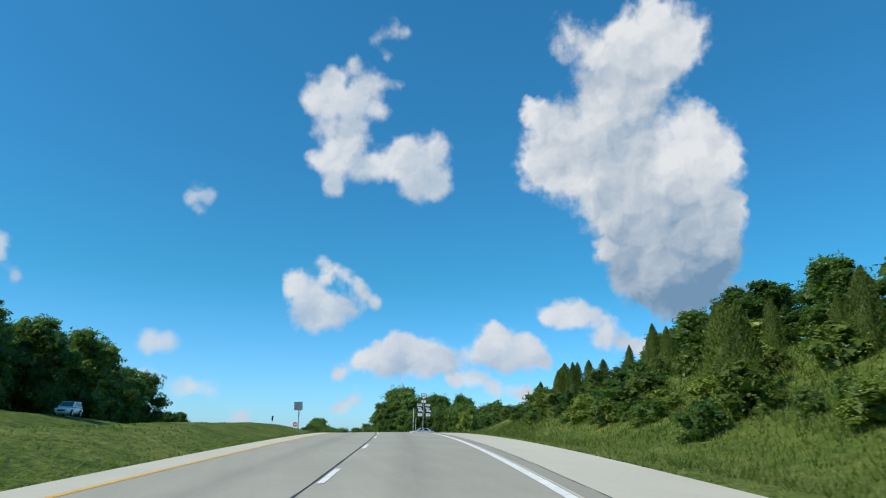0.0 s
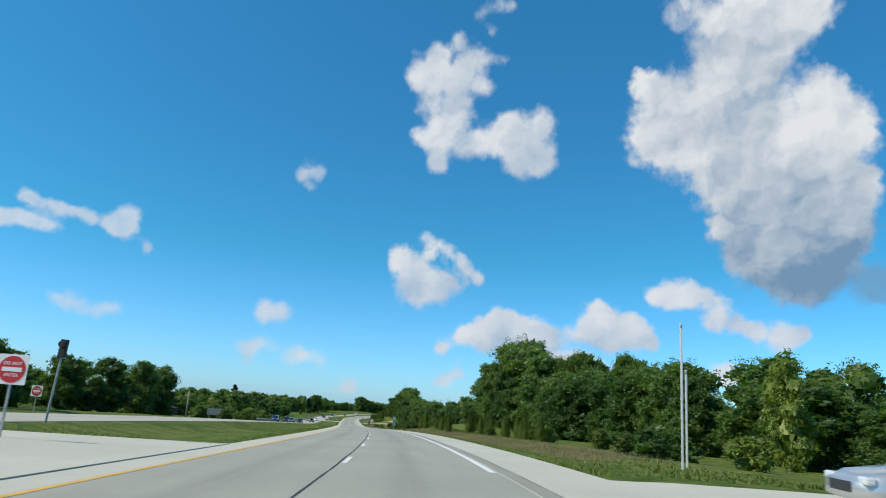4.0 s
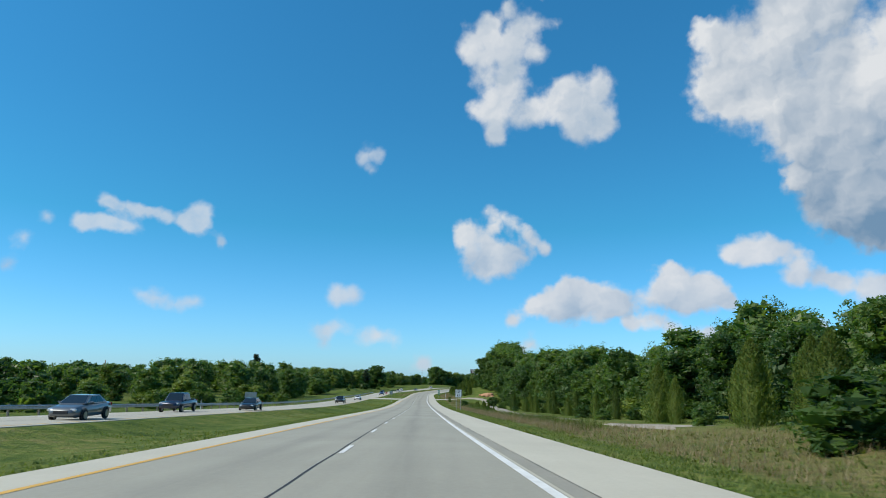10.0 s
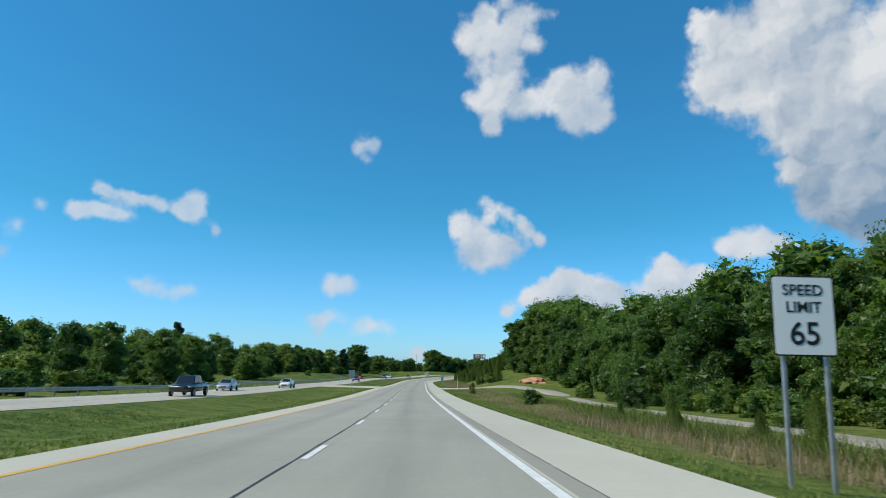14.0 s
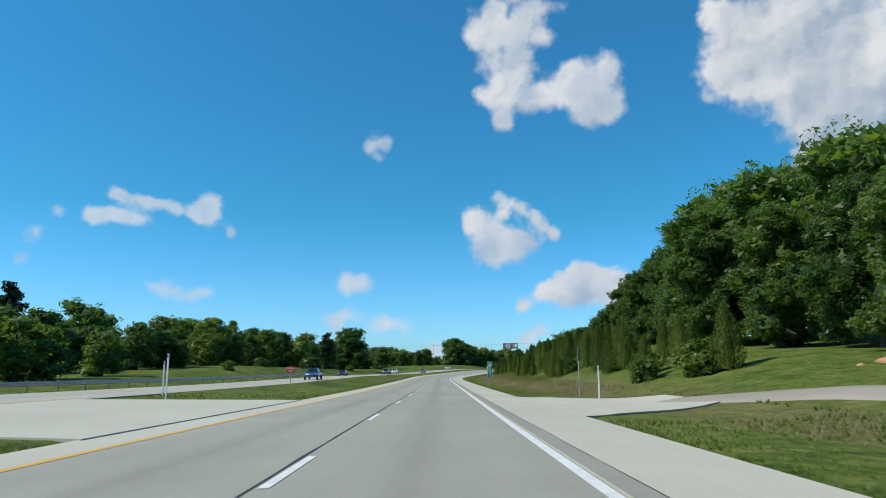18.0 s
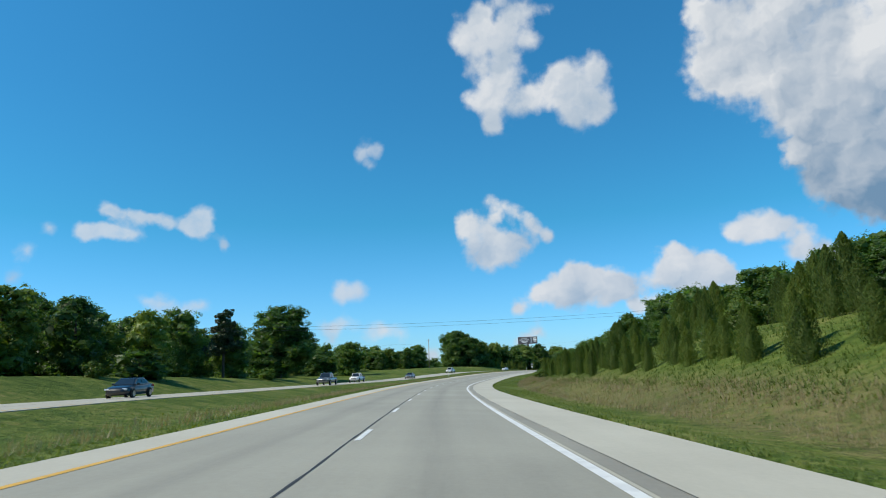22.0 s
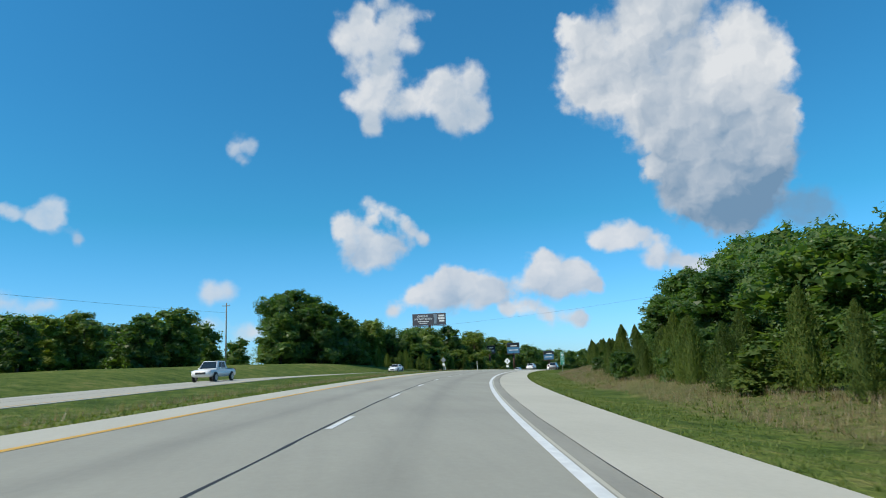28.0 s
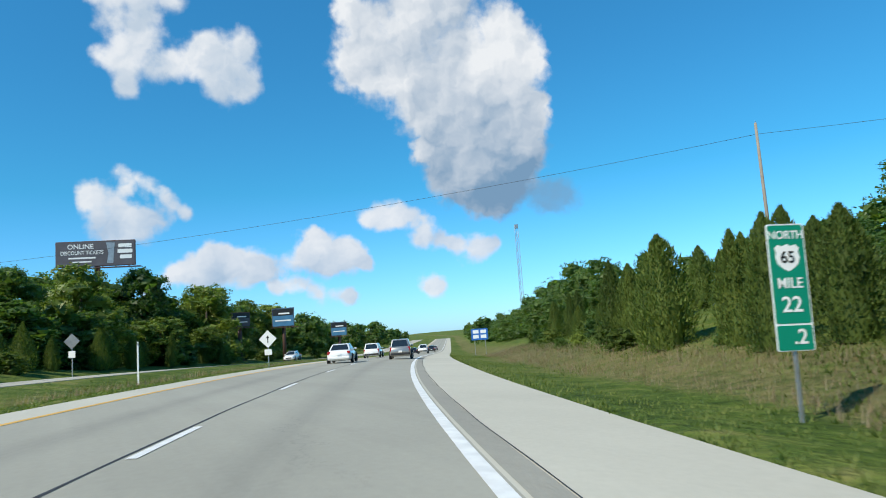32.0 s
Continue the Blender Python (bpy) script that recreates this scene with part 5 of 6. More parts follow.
def speed_sign(s, off):
    t = thing("speed_limit_sign", set_at(s, off), "white speed limit sign on two slim steel posts", "road sign")
    w, h, base = 1.12, 1.4, 2.25
    for x in (-0.38, 0.38):
        part("post", box(0.07, 0.06, base + h + 0.3, x, 0.06, (base + h) / 2 - 0.2, 0.008), M_STEEL, t)
    p = part("panel", plate(w, h, 0.014, 0, 0, base + h / 2, 0.06), M_SIGN_BLACK, t)
    part("white_field", plate(w - 0.05, h - 0.05, 0.01, 0, -0.006, base + h / 2, 0.05), M_SIGN_WHITE, p)
    lettering("SPEED", 0.27, p, M_SIGN_BLACK, 0, -0.01, base + 1.14)
    lettering("LIMIT", 0.27, p, M_SIGN_BLACK, 0, -0.01, base + 0.84)
    lettering("65", 0.56, p, M_SIGN_BLACK, 0, -0.01, base + 0.37)


speed_sign(413.5, 7.1)


def arrow(up, cx, cz, k):
    pts = [(-0.05, -0.45), (0.05, -0.45), (0.05, 0.12), (0.2, 0.12), (0, 0.45), (-0.2, 0.12), (-0.05, 0.12)]
    if not up:
        pts = [(b, -a) for a, b in pts]
    return [(cx + a * k, cz + b * k) for a, b in pts]


def route_assembly(s, off):
    t = thing("route_sign_assembly", set_at(s, off), "grey steel post with black and white route shields and arrows", "road sign")
    part("post", tube(0.075, 0.07, 7.4, 12, 0, 0.09, -0.3), M_STEEL, t)
    part("post_base", box(0.34, 0.34, 0.18, 0, 0.09, 0.02, 0.03), M_STEEL, t)
    part("crossbar", box(2.3, 0.05, 0.07, 0, 0.03, 4.95), M_STEEL, t)
    part("crossbar", box(2.1, 0.05, 0.07, 0, 0.03, 4.05), M_STEEL, t)

    def tile(w, h, x, z, field):
        p = part("sign_plate", plate(w, h, 0.012, x, 0, z, 0.04), M_SIGN_BLACK, t)
        if field:
            part("white_field", plate(w - 0.05, h - 0.05, 0.008, x, -0.006, z, 0.03), M_SIGN_WHITE, p)
        return p

    p = tile(0.98, 0.98, 0, 6.85, False)
    part("shield", outline(us_shield(0.90, 0, 6.84), -0.008), M_SIGN_WHITE, p)
    lettering("65", 0.56, p, M_SIGN_BLACK, 0, -0.014, 6.86)
    p = tile(0.84, 0.56, 0, 5.98, True)
    part("arrow", outline(arrow(True, 0, 5.98, 0.5), -0.012), M_SIGN_BLACK, p)
    for x, word in ((-0.68, "WEST"), (0.76, "EAST")):
        p = tile(0.92, 0.46, x, 5.36, True)
        lettering(word, 0.30, p, M_SIGN_BLACK, x, -0.012, 5.36, 0.9)
    for x in (-0.64, 0.82):
        p = tile(1.2, 0.98, x, 4.52, False)
        k = 0.5
        pts = [(-0.92, 0.78), (0.35, 0.78), (0.72, 0.25), (0.62, 0.05), (0.98, -0.45), (0.96, -0.8), (0.72, -0.8), (0.66, -0.6), (-0.55, -0.6), (-0.58, 0.25)]
        part("state_outline", outline([(x + a * k * 1.12, 4.52 + b * k) for a, b in reversed(pts)], -0.008), M_SIGN_WHITE, p)
        lettering("176", 0.5, p, M_SIGN_BLACK, x - 0.01, -0.014, 4.55, 0.95)
    for x, up in ((-0.60, True), (0.86, False)):
        p = tile(0.84, 0.56, x, 3.64, True)
        part("arrow", outline(arrow(up, x, 3.64, 0.5), -0.012), M_SIGN_BLACK, p)


route_assembly(123.4, 9.9)


def plain_sign(name, s, off, w, h, base, label, posts=1, turn=0.0, face=None, back=M_SIGN_BACK, post_mat=None, lean=0.0):
    """A sheet sign seen from behind or without words."""
    t = thing(name, set_at(s, off, turn) @ pose(0, 0, 0, 0, lean, 0), label, "road sign")
    xs = [0.0] if posts == 1 else [-w * 0.32, w * 0.32]
    for x in xs:
        part("post", box(0.07, 0.06, base + h + 0.25, x, 0.06, (base + h) / 2 - 0.1, 0.008), post_mat or M_STEEL, t)
    p = part("panel", plate(w, h, 0.014, 0, 0, base + h / 2, 0.05), face or back, t)
    for k in (0.25, 0.75):
        part("stiffener", box(w * 0.94, 0.025, 0.05, 0, 0.028, base + h * k), M_STEEL, t)
    return t, p


plain_sign("sign_back", 78.3, -9.9, 0.9, 0.9, 2.1, "grey aluminium back of a sign on a leaning post", turn=8, lean=-4)
plain_sign("sign_back", 504.4, -8.75, 0.95, 0.95, 2.2, "grey aluminium back of a square sign in the median", turn=5, lean=-3)
plain_sign("guide_sign_back", 433, -35, 2.4, 1.2, 1.5, "grey back of a wide guide sign on two posts", 2)
plain_sign("guide_sign_back", 334, -43, 5.0, 2.0, 1.1, "large grey back of a guide sign beside the opposing lanes", 2)
plain_sign("sign_back", 563.4, 9.7, 0.62, 0.95, 2.35, "grey sign edge on a tall galvanised post", turn=62, lean=0)
t_, p_ = plain_sign("diamond_warning_sign", 980, -28, 0.05, 0.05, 2.4, "grey back of a diamond warning sign with a plaque")
part("diamond", plate(1.0, 1.0, 0.014, 0, 0, 0, 0.05), M_SIGN_BACK, t_, m=pose(0, -0.01, 3.2) @ pose(0, 0, 0, 0, 45, 0))
part("plaque", plate(0.6, 0.6, 0.014, 0, -0.01, 2.05, 0.04), M_SIGN_WHITE, t_)
t_, p_ = plain_sign("diamond_warning_sign", 985, -12.0, 0.05, 0.05, 2.0, "pale diamond warning sign with a plaque below it in the median")
part("diamond", plate(1.2, 1.2, 0.014, 0, 0, 0, 0.05), M_SIGN_WHITE, t_, m=pose(0, -0.01, 2.75) @ pose(0, 0, 0, 0, 45, 0))
part("symbol", outline(arrow(True, 0, 0, 0.8), -0.016), M_SIGN_BLACK, t_, m=pose(0, -0.01, 2.75))
part("plaque", plate(0.7, 0.55, 0.014, 0, -0.01, 1.5, 0.04), M_SIGN_WHITE, t_)
t_, p_ = plain_sign("service_sign", 1010, 9.6, 2.2, 1.5, 2.0, "blue motorist service sign with pale plates on two posts", 2, face=M_SIGN_BLUE)
for x, z in ((-0.5, 3.1), (0.5, 3.1), (-0.5, 2.45), (0.5, 2.45)):
    part("service_plate", plate(0.75, 0.45, 0.006, x, -0.008, z, 0.03), M_SIGN_WHITE, p_)


def red_sign(s, off, kind):
    t, p = plain_sign(kind, s, off, 0.92, 0.92 if kind == "do_not_enter_sign" else 0.64, 1.6,
                      "white and red do not enter sign on a steel post" if kind == "do_not_enter_sign" else "red wrong way sign on a steel post in the median", face=M_SIGN_WHITE if kind == "do_not_enter_sign" else M_SIGN_RED)
    if kind == "do_not_enter_sign":
        bm = bmesh.new()
        bmesh.ops.create_circle(bm, cap_ends=True, segments=28, radius=0.41, matrix=pose(0, -0.008, 2.06, 90))
        part("red_disc", bm, M_SIGN_RED, p)
        part("white_bar", plate(0.6, 0.13, 0.004, 0, -0.014, 2.06, 0.01), M_SIGN_WHITE, p)
        lettering("DO NOT", 0.14, p, M_SIGN_WHITE, 0, -0.012, 2.24)
        lettering("ENTER", 0.14, p, M_SIGN_WHITE, 0, -0.012, 1.88)
    else:
        part("border", plate(0.92, 0.64, 0.006, 0, 0.004, 1.92, 0.05), M_SIGN_WHITE, p)
        lettering("WRONG", 0.22, p, M_SIGN_WHITE, 0, -0.012, 2.06)
        lettering("WAY", 0.22, p, M_SIGN_WHITE, 0, -0.012, 1.80)


red_sign(137, -12.3, "do_not_enter_sign")
red_sign(590, -19.0 + 3.4, "wrong_way_sign")
red_sign(178, -30.5, "do_not_enter_sign")


def yield_sign(s, off):
    t = thing("yield_sign", set_at(s, off), "red and white triangular yield sign on a post", "road sign")
    part("post", box(0.06, 0.05, 2.9, 0, 0.05, 1.35, 0.008), M_STEEL, t)
    p = part("panel", outline([(0, 2.0), (0.62, 3.05), (-0.62, 3.05)], 0.0, 0.014), M_SIGN_RED, t)
    part("white_triangle", outline([(0, 2.42), (0.30, 2.9), (-0.30, 2.9)], -0.006), M_SIGN_WHITE, p)


yield_sign(115, 32.0)


def signal_post(s, off, h, lean):
    t = thing("detector_post", set_at(s, off) @ pose(0, 0, 0, 0, lean, 0), "grey post with a dark beacon box at the crossover", "post")
    part("post", tube(0.06, 0.05, h, 10, 0, 0, -0.2), M_STEEL, t)
    b = part("beacon_box", box(0.34, 0.24, 0.9, 0, 0, h - 0.1, 0.03), M_TRIM, t)
    part("visor", tube(0.15, 0.15, 0.22, 12), M_TRIM, b, m=pose(0, -0.12, h + 0.1, 90))
    part("bracket", box(0.2, 0.1, 0.08, 0.1, 0, h - 0.55, 0.01), M_STEEL, b)


signal_post(118.3, -11.8, 4.4, 4)
signal_post(150, -17.0, 3.7, 3)


def delineator(s, off, h=1.2, mat=None, label="slim white delineator post with a dark reflector"):
    t = thing("delineator_post", set_at(s, off), label, "post", "delineators")
    part("post", box(0.09, 0.03, h, 0, 0, h / 2 - 0.05, 0.006), mat or M_SIGN_WHITE, t)
    part("reflector", plate(0.075, 0.14, 0.006, 0, -0.022, h - 0.18, 0.01), M_SIGN_BACK, t)


for s, off, h in ((553.5, -14.2, 2.4), (560, -17.0, 2.1), (556, 9.3, 2.0), (143, 11.4, 6.0), (144.4, 12.2, 4.2), (132, 25.0, 1.4), (800, -9.2, 1.9), (935, -14, 1.6), (958, -13, 2.4), (380, -28.6, 1.4)):
    delineator(s, off, h)


# ---- guardrail beyond the opposing lanes ----
def build_guardrail(s0, s1, off):
    t = tagged(new("guardrail"), "galvanised guardrail on posts beyond the opposing lanes", "guardrail")
    prof = [(0.0, 0.42), (0.05, 0.47), (0.05, 0.51), (0.0, 0.56), (0.0, 0.60), (0.05, 0.65), (0.05, 0.69), (0.0, 0.74)]
    ss = np.arange(s0, s1, 3.8)
    verts = []
    for s in ss:
        for d, z in prof:
            p = at(s, off + d, z)
            verts.append((p.x, p.y, p.z))
    k = len(prof)
    faces = [(i * k + j, i * k + j + 1, (i + 1) * k + j + 1, (i + 1) * k + j) for i in range(len(ss) - 1) for j in range(k - 1)]
    beam = piece("beam", mesh_from("beam", verts, faces, M_STEEL), t)
    m = beam.modifiers.new("sheet", "SOLIDIFY")
    m.thickness = 0.006
    bm = box(0.14, 0.1, 1.0, -0.12, 0, 0.3, 0.01)
    me = bpy.data.meshes.new("post")
    bm.to_mesh(me)
    bm.free()
    me.materials.append(M_WOODPOLE)
    for s in ss:
        piece("post", me, t, set_at(float(s), off))


build_guardrail(305, 668, OPP_FAR - 0.9)


# ---- poles, wires, billboards, tower ----
def utility_pole(s, off, h, label="weathered wooden utility pole", arm=True):
    t = thing("utility_pole", set_at(s, off), label, "utility pole", "utility poles")
    part("pole", tube(0.17, 0.11, h, 12, 0, 0, -0.3), M_WOODPOLE, t, smooth_faces=True)
    if arm:
        part("crossarm", box(1.8, 0.1, 0.12, 0, -0.12, h - 0.9, 0.01), M_WOODPOLE, t)
        for x in (-0.8, 0.0, 0.8):
            part("insulator", tube(0.05, 0.03, 0.16, 8, x, -0.12, h - 0.84), M_SIGN_BACK, t)
    else:
        part("insulator", tube(0.05, 0.03, 0.2, 8, 0, 0, h - 0.32), M_SIGN_BACK, t)


def wire(a, b, sag, label="thin dark overhead wire across the road"):
    cu = bpy.data.curves.new("wire", "CURVE")
    cu.dimensions, cu.bevel_depth, cu.bevel_resolution = "3D", 0.016, 1
    sp = cu.splines.new("POLY")
    n = 24
    sp.points.add(n)
    for i in range(n + 1):
        u = i / n
        p = a.lerp(b, u) - Vector((0, 0, 4 * sag * u * (1 - u)))
        sp.points[i].co = (*p, 1)
    cu.materials.append(M_TRIM)
    tagged(new("overhead_wire", cu), label, "wire", "overhead wires")


def over_road(s, off, h):
    p = at(s, off)
    return Vector((p.x, p.y, float(np.interp(s, ST, RZ)) + h))


utility_pole(933, -60, 13.5)
utility_pole(974, 32.3, 15.2, "tall weathered wooden pole above the cedars", False)
utility_pole(1000, -62, 13.0, "weathered wooden pole beside the billboard", False)
utility_pole(735, -75, 10.0)
utility_pole(752, 48, 8.0, arm=False)
utility_pole(860, -130, 11.0)
utility_pole(470, -82, 10.5, arm=False)
utility_pole(250, -34, 5.0, "short leaning wooden pole beside the opposing lanes", False)
for dz in (0.0, 0.55):
    wire(over_road(735, -75, 11.4 - dz), over_road(752, 48, 11.6 - dz), 1.7)
wire(over_road(974, 32.3, 16.6), over_road(1000, -62, 14.0), 1.2)
wire(over_road(974, 32.3, 16.6), over_road(930, 95, 14.0), 0.9)
wire(over_road(735, -75, 10.6), over_road(933, -60, 14.0), 1.5)


def billboard(s, off, w, h, bottom, turn, face, label, words):
    """bottom: height of the panel's lower edge over the road."""
    base = float(ground_z(s, off)) - float(np.interp(s, ST, RZ))
    b = bottom - base
    t = thing("billboard", set_at(s, off, turn), label, "billboard", "billboards")
    part("column", tube(0.42, 0.42, b + h * 0.8, 16, 0, 0.7, -0.5), M_RUST, t, smooth_faces=True)
    part("catwalk", box(w + 1.2, 0.9, 0.12, 0.2, -0.1, b - 0.25), M_RUST, t)
    for k in range(6):
        part("strut", box(0.12, 1.2, 0.14, -w / 2 + w * (k + 0.5) / 6, 0.4, b - 0.12), M_RUST, t)
    p = part("panel", box(w, 0.35, h, 0, 0.1, b + h / 2, 0.03), M_RUST, t)
    part("print", plate(w - 0.2, h - 0.2, 0.02, 0, -0.10, b + h / 2, 0.03), face, p)
    y = -0.13
    if words:
        lettering("ONLINE", h * 0.26, p, M_SIGN_WHITE, -w * 0.19, y, b + h * 0.78, 1.0)
        lettering("DISCOUNT TICKETS", h * 0.21, p, M_SIGN_WHITE, -w * 0.17, y, b + h * 0.54, 0.8)
        part("text_bar", plate(w * 0.34, h * 0.06, 0.01, -w * 0.17, y, b + h * 0.34, 0.02), M_SIGN_WHITE, p)
        part("text_bar", plate(w * 0.24, h * 0.05, 0.01, -w * 0.17, y, b + h * 0.19, 0.02), M_SIGN_WHITE, p)
        part("pale_shape", outline([(w * 0.14, b + h * 0.12), (w * 0.22, b + h * 0.1), (w * 0.24, b + h * 0.9), (w * 0.13, b + h * 0.92), (w * 0.16, b + h * 0.5)], y), M_SIGN_BACK, p)
        for k, (ww, xx) in enumerate(((0.17, 0.37), (0.19, 0.37), (0.15, 0.38))):
            part("name_shape", plate(w * ww, h * 0.15, 0.01, w * xx, y, b + h * (0.78 - 0.22 * k), 0.08), M_SIGN_WHITE, p)
    else:
        part("dark_print", plate(w - 0.3, h * 0.36, 0.02, 0, y, b + h * 0.77, 0.03), M_SIGN_BLACK, p)
        part("text_bar", plate(w * 0.5, h * 0.08, 0.01, w * 0.05, y - 0.02, b + h * 0.7, 0.02), M_SIGN_WHITE, p)
        part("text_bar", plate(w * 0.7, h * 0.07, 0.01, 0, y - 0.01, b + h * 0.32, 0.02), M_SIGN_WHITE, p)


billboard(1021, -47, 11.2, 3.9, 16.6, 12, M_PANEL, "dark advertising billboard with white lettering on a brown steel column", True)
billboard(1082, -34, 5.2, 4.4, 8.6, 6, M_PANEL_BLUE, "small blue and black double billboard above the trees", False)
billboard(1120, -27, 4.6, 4.0, 6.5, 6, M_PANEL_BLUE, "small blue billboard far along the road", False)
billboard(1062, -38, 4.0, 3.0, 8.2, 40, M_PANEL, "dark end-on billboard among the trees", False)


def comm_tower(s, off, h):
    t = thing("lattice_tower", set_at(s, off), "slim grey lattice communications tower behind the woods", "tower")
    for x, y in ((-0.5, -0.3), (0.5, -0.3), (0, 0.55)):
        part("leg", tube(0.07, 0.06, h, 6, x, y), M_STEEL, t)
    for k in range(int(h / 1.6)):
        z = 0.8 + k * 1.6
        for (x0, y0), (x1, y1) in (((-0.5, -0.3), (0.5, -0.3)), ((0.5, -0.3), (0, 0.55)), ((0, 0.55), (-0.5, -0.3))):
            v, f = [], []
            limb(v, f, (x0, y0, z), (x1, y1, z + 1.6), 0.03, 0.03, 4)
            piece("brace", mesh_from("brace", v, f, M_STEEL), t)
    part("antenna", box(1.0, 0.8, 1.1, 0, 0, h - 0.5, 0.05), M_SIGN_BACK, t)


comm_tower(1117, 27, 33)


def build_house():
    t = thing("house", set_at(418, -76, 70, 0.0), "low brown house with a wide roof among the trees", "house")
    part("wall", box(9, 6, 3.0, 0, 0, 1.5, 0.02), M_CLADDING, t)
    v = [(-5, -3.6, 3.0), (5, -3.6, 3.0), (5, 3.6, 3.0), (-5, 3.6, 3.0), (-4.2, 0, 4.7), (4.2, 0, 4.7)]
    part_r = piece("roof", mesh_from("roof", v, [(0, 1, 5, 4), (2, 3, 4, 5), (1, 2, 5), (3, 0, 4), (3, 2, 1, 0)], M_ROOF), t)
    part("chimney", box(0.6, 0.6, 1.2, 2.0, 0.6, 4.6, 0.03), M_CLADDING, part_r)
    for x in (-2.8, 0.4, 3.0):
        w = part("window", box(1.1, 0.08, 1.1, x, -3.02, 1.7, 0.01), M_SIGN_WHITE, t)
        part("pane", box(0.95, 0.06, 0.95, x, -3.05, 1.7), M_GLASS, w)


build_house()



# ---- vehicles: y is forward, wheels stand on z = 0 ----
def loft(sections, sides=16):
    """A closed skin through rounded sections (y, half width, low, high)."""
    bm = bmesh.new()
    rings = []
    for y, hw, z0, z1 in sections:
        ring = []
        for k in range(sides):
            a = 2 * math.pi * k / sides
            cx, cz = math.cos(a), math.sin(a)
            q = 0.36
            px = math.copysign(abs(cx) ** q, cx) * hw
            pz = math.copysign(abs(cz) ** q, cz) * (z1 - z0) / 2 + (z0 + z1) / 2
            if cz > 0.3:
                px *= 0.95
            ring.append(bm.verts.new((px, y, pz)))
        rings.append(ring)
    for a, b in zip(rings, rings[1:]):
        for k in range(sides):
            bm.faces.new((a[k], a[(k + 1) % sides], b[(k + 1) % sides], b[k]))
    bm.faces.new(rings[0][::-1])
    bm.faces.new(rings[-1])
    bmesh.ops.recalc_face_normals(bm, faces=bm.faces[:])
    return bm


def frustum(y0, y1, hw, z0, t0, t1, tw, z1):
    """The cabin: floor from y0 to y1, roof from t0 to t1."""
    lo = [(-hw, y0, z0), (hw, y0, z0), (hw, y1, z0), (-hw, y1, z0)]
    hi = [(-tw, t0, z1), (tw, t0, z1), (tw, t1, z1), (-tw, t1, z1)]
    bm = bmesh.new()
    a = [bm.verts.new(p) for p in lo]
    b = [bm.verts.new(p) for p in hi]
    bm.faces.new(a[::-1])
    bm.faces.new(b)
    for k in range(4):
        bm.faces.new((a[k], a[(k + 1) % 4], b[(k + 1) % 4], b[k]))
    bmesh.ops.bevel(bm, geom=bm.edges[:], offset=0.09, segments=3, affect="EDGES", profile=0.6)
    return bm, lo, hi


def pane_on(lo0, lo1, hi0, hi1, u0, u1, v0, v1):
    """A glass pane on one side of the cabin, a little proud of it."""
    lo0, lo1, hi0, hi1 = (Vector(p) for p in (lo0, lo1, hi0, hi1))
    n = (lo1 - lo0).cross(hi0 - lo0).normalized() * 0.012

    def q(u, v):
        return lo0.lerp(lo1, u).lerp(hi0.lerp(hi1, u), v)

    bm = bmesh.new()
    ring = [q(u0, v0), q(u1, v0), q(u1 - (u1 - u0) * 0.02, v1), q(u0 + (u1 - u0) * 0.02, v1)]
    f = bm.faces.new([bm.verts.new(p + n) for p in ring])
    e = bmesh.ops.extrude_face_region(bm, geom=[f])
    for v in e["geom"]:
        if isinstance(v, bmesh.types.BMVert):
            v.co -= n * 1.2
    bmesh.ops.recalc_face_normals(bm, faces=bm.faces[:])
    return bm


def wheel_meshes(r):
    bm = bmesh.new()
    bmesh.ops.create_cone(bm, cap_ends=True, segments=24, radius1=r, radius2=r, depth=0.22, matrix=pose(0, 0, 0, 0, 90, 0))
    bmesh.ops.bevel(bm, geom=[e for e in bm.edges if e.calc_face_angle(0) > 1], offset=0.035, segments=2, affect="EDGES")
    rim = bmesh.new()
    bmesh.ops.create_cone(rim, cap_ends=True, segments=24, radius1=r * 0.66, radius2=r * 0.6, depth=0.235, matrix=pose(0, 0, 0, 0, 90, 0))
    for k in range(5):
        bmesh.ops.create_cube(rim, size=1.0, matrix=pose(0, 0, 0, k * 72) @ Matrix.Translation((0, 0, r * 0.33)) @ Matrix.Diagonal((0.25, 0.06, r * 0.5, 1)))
    return bm, rim


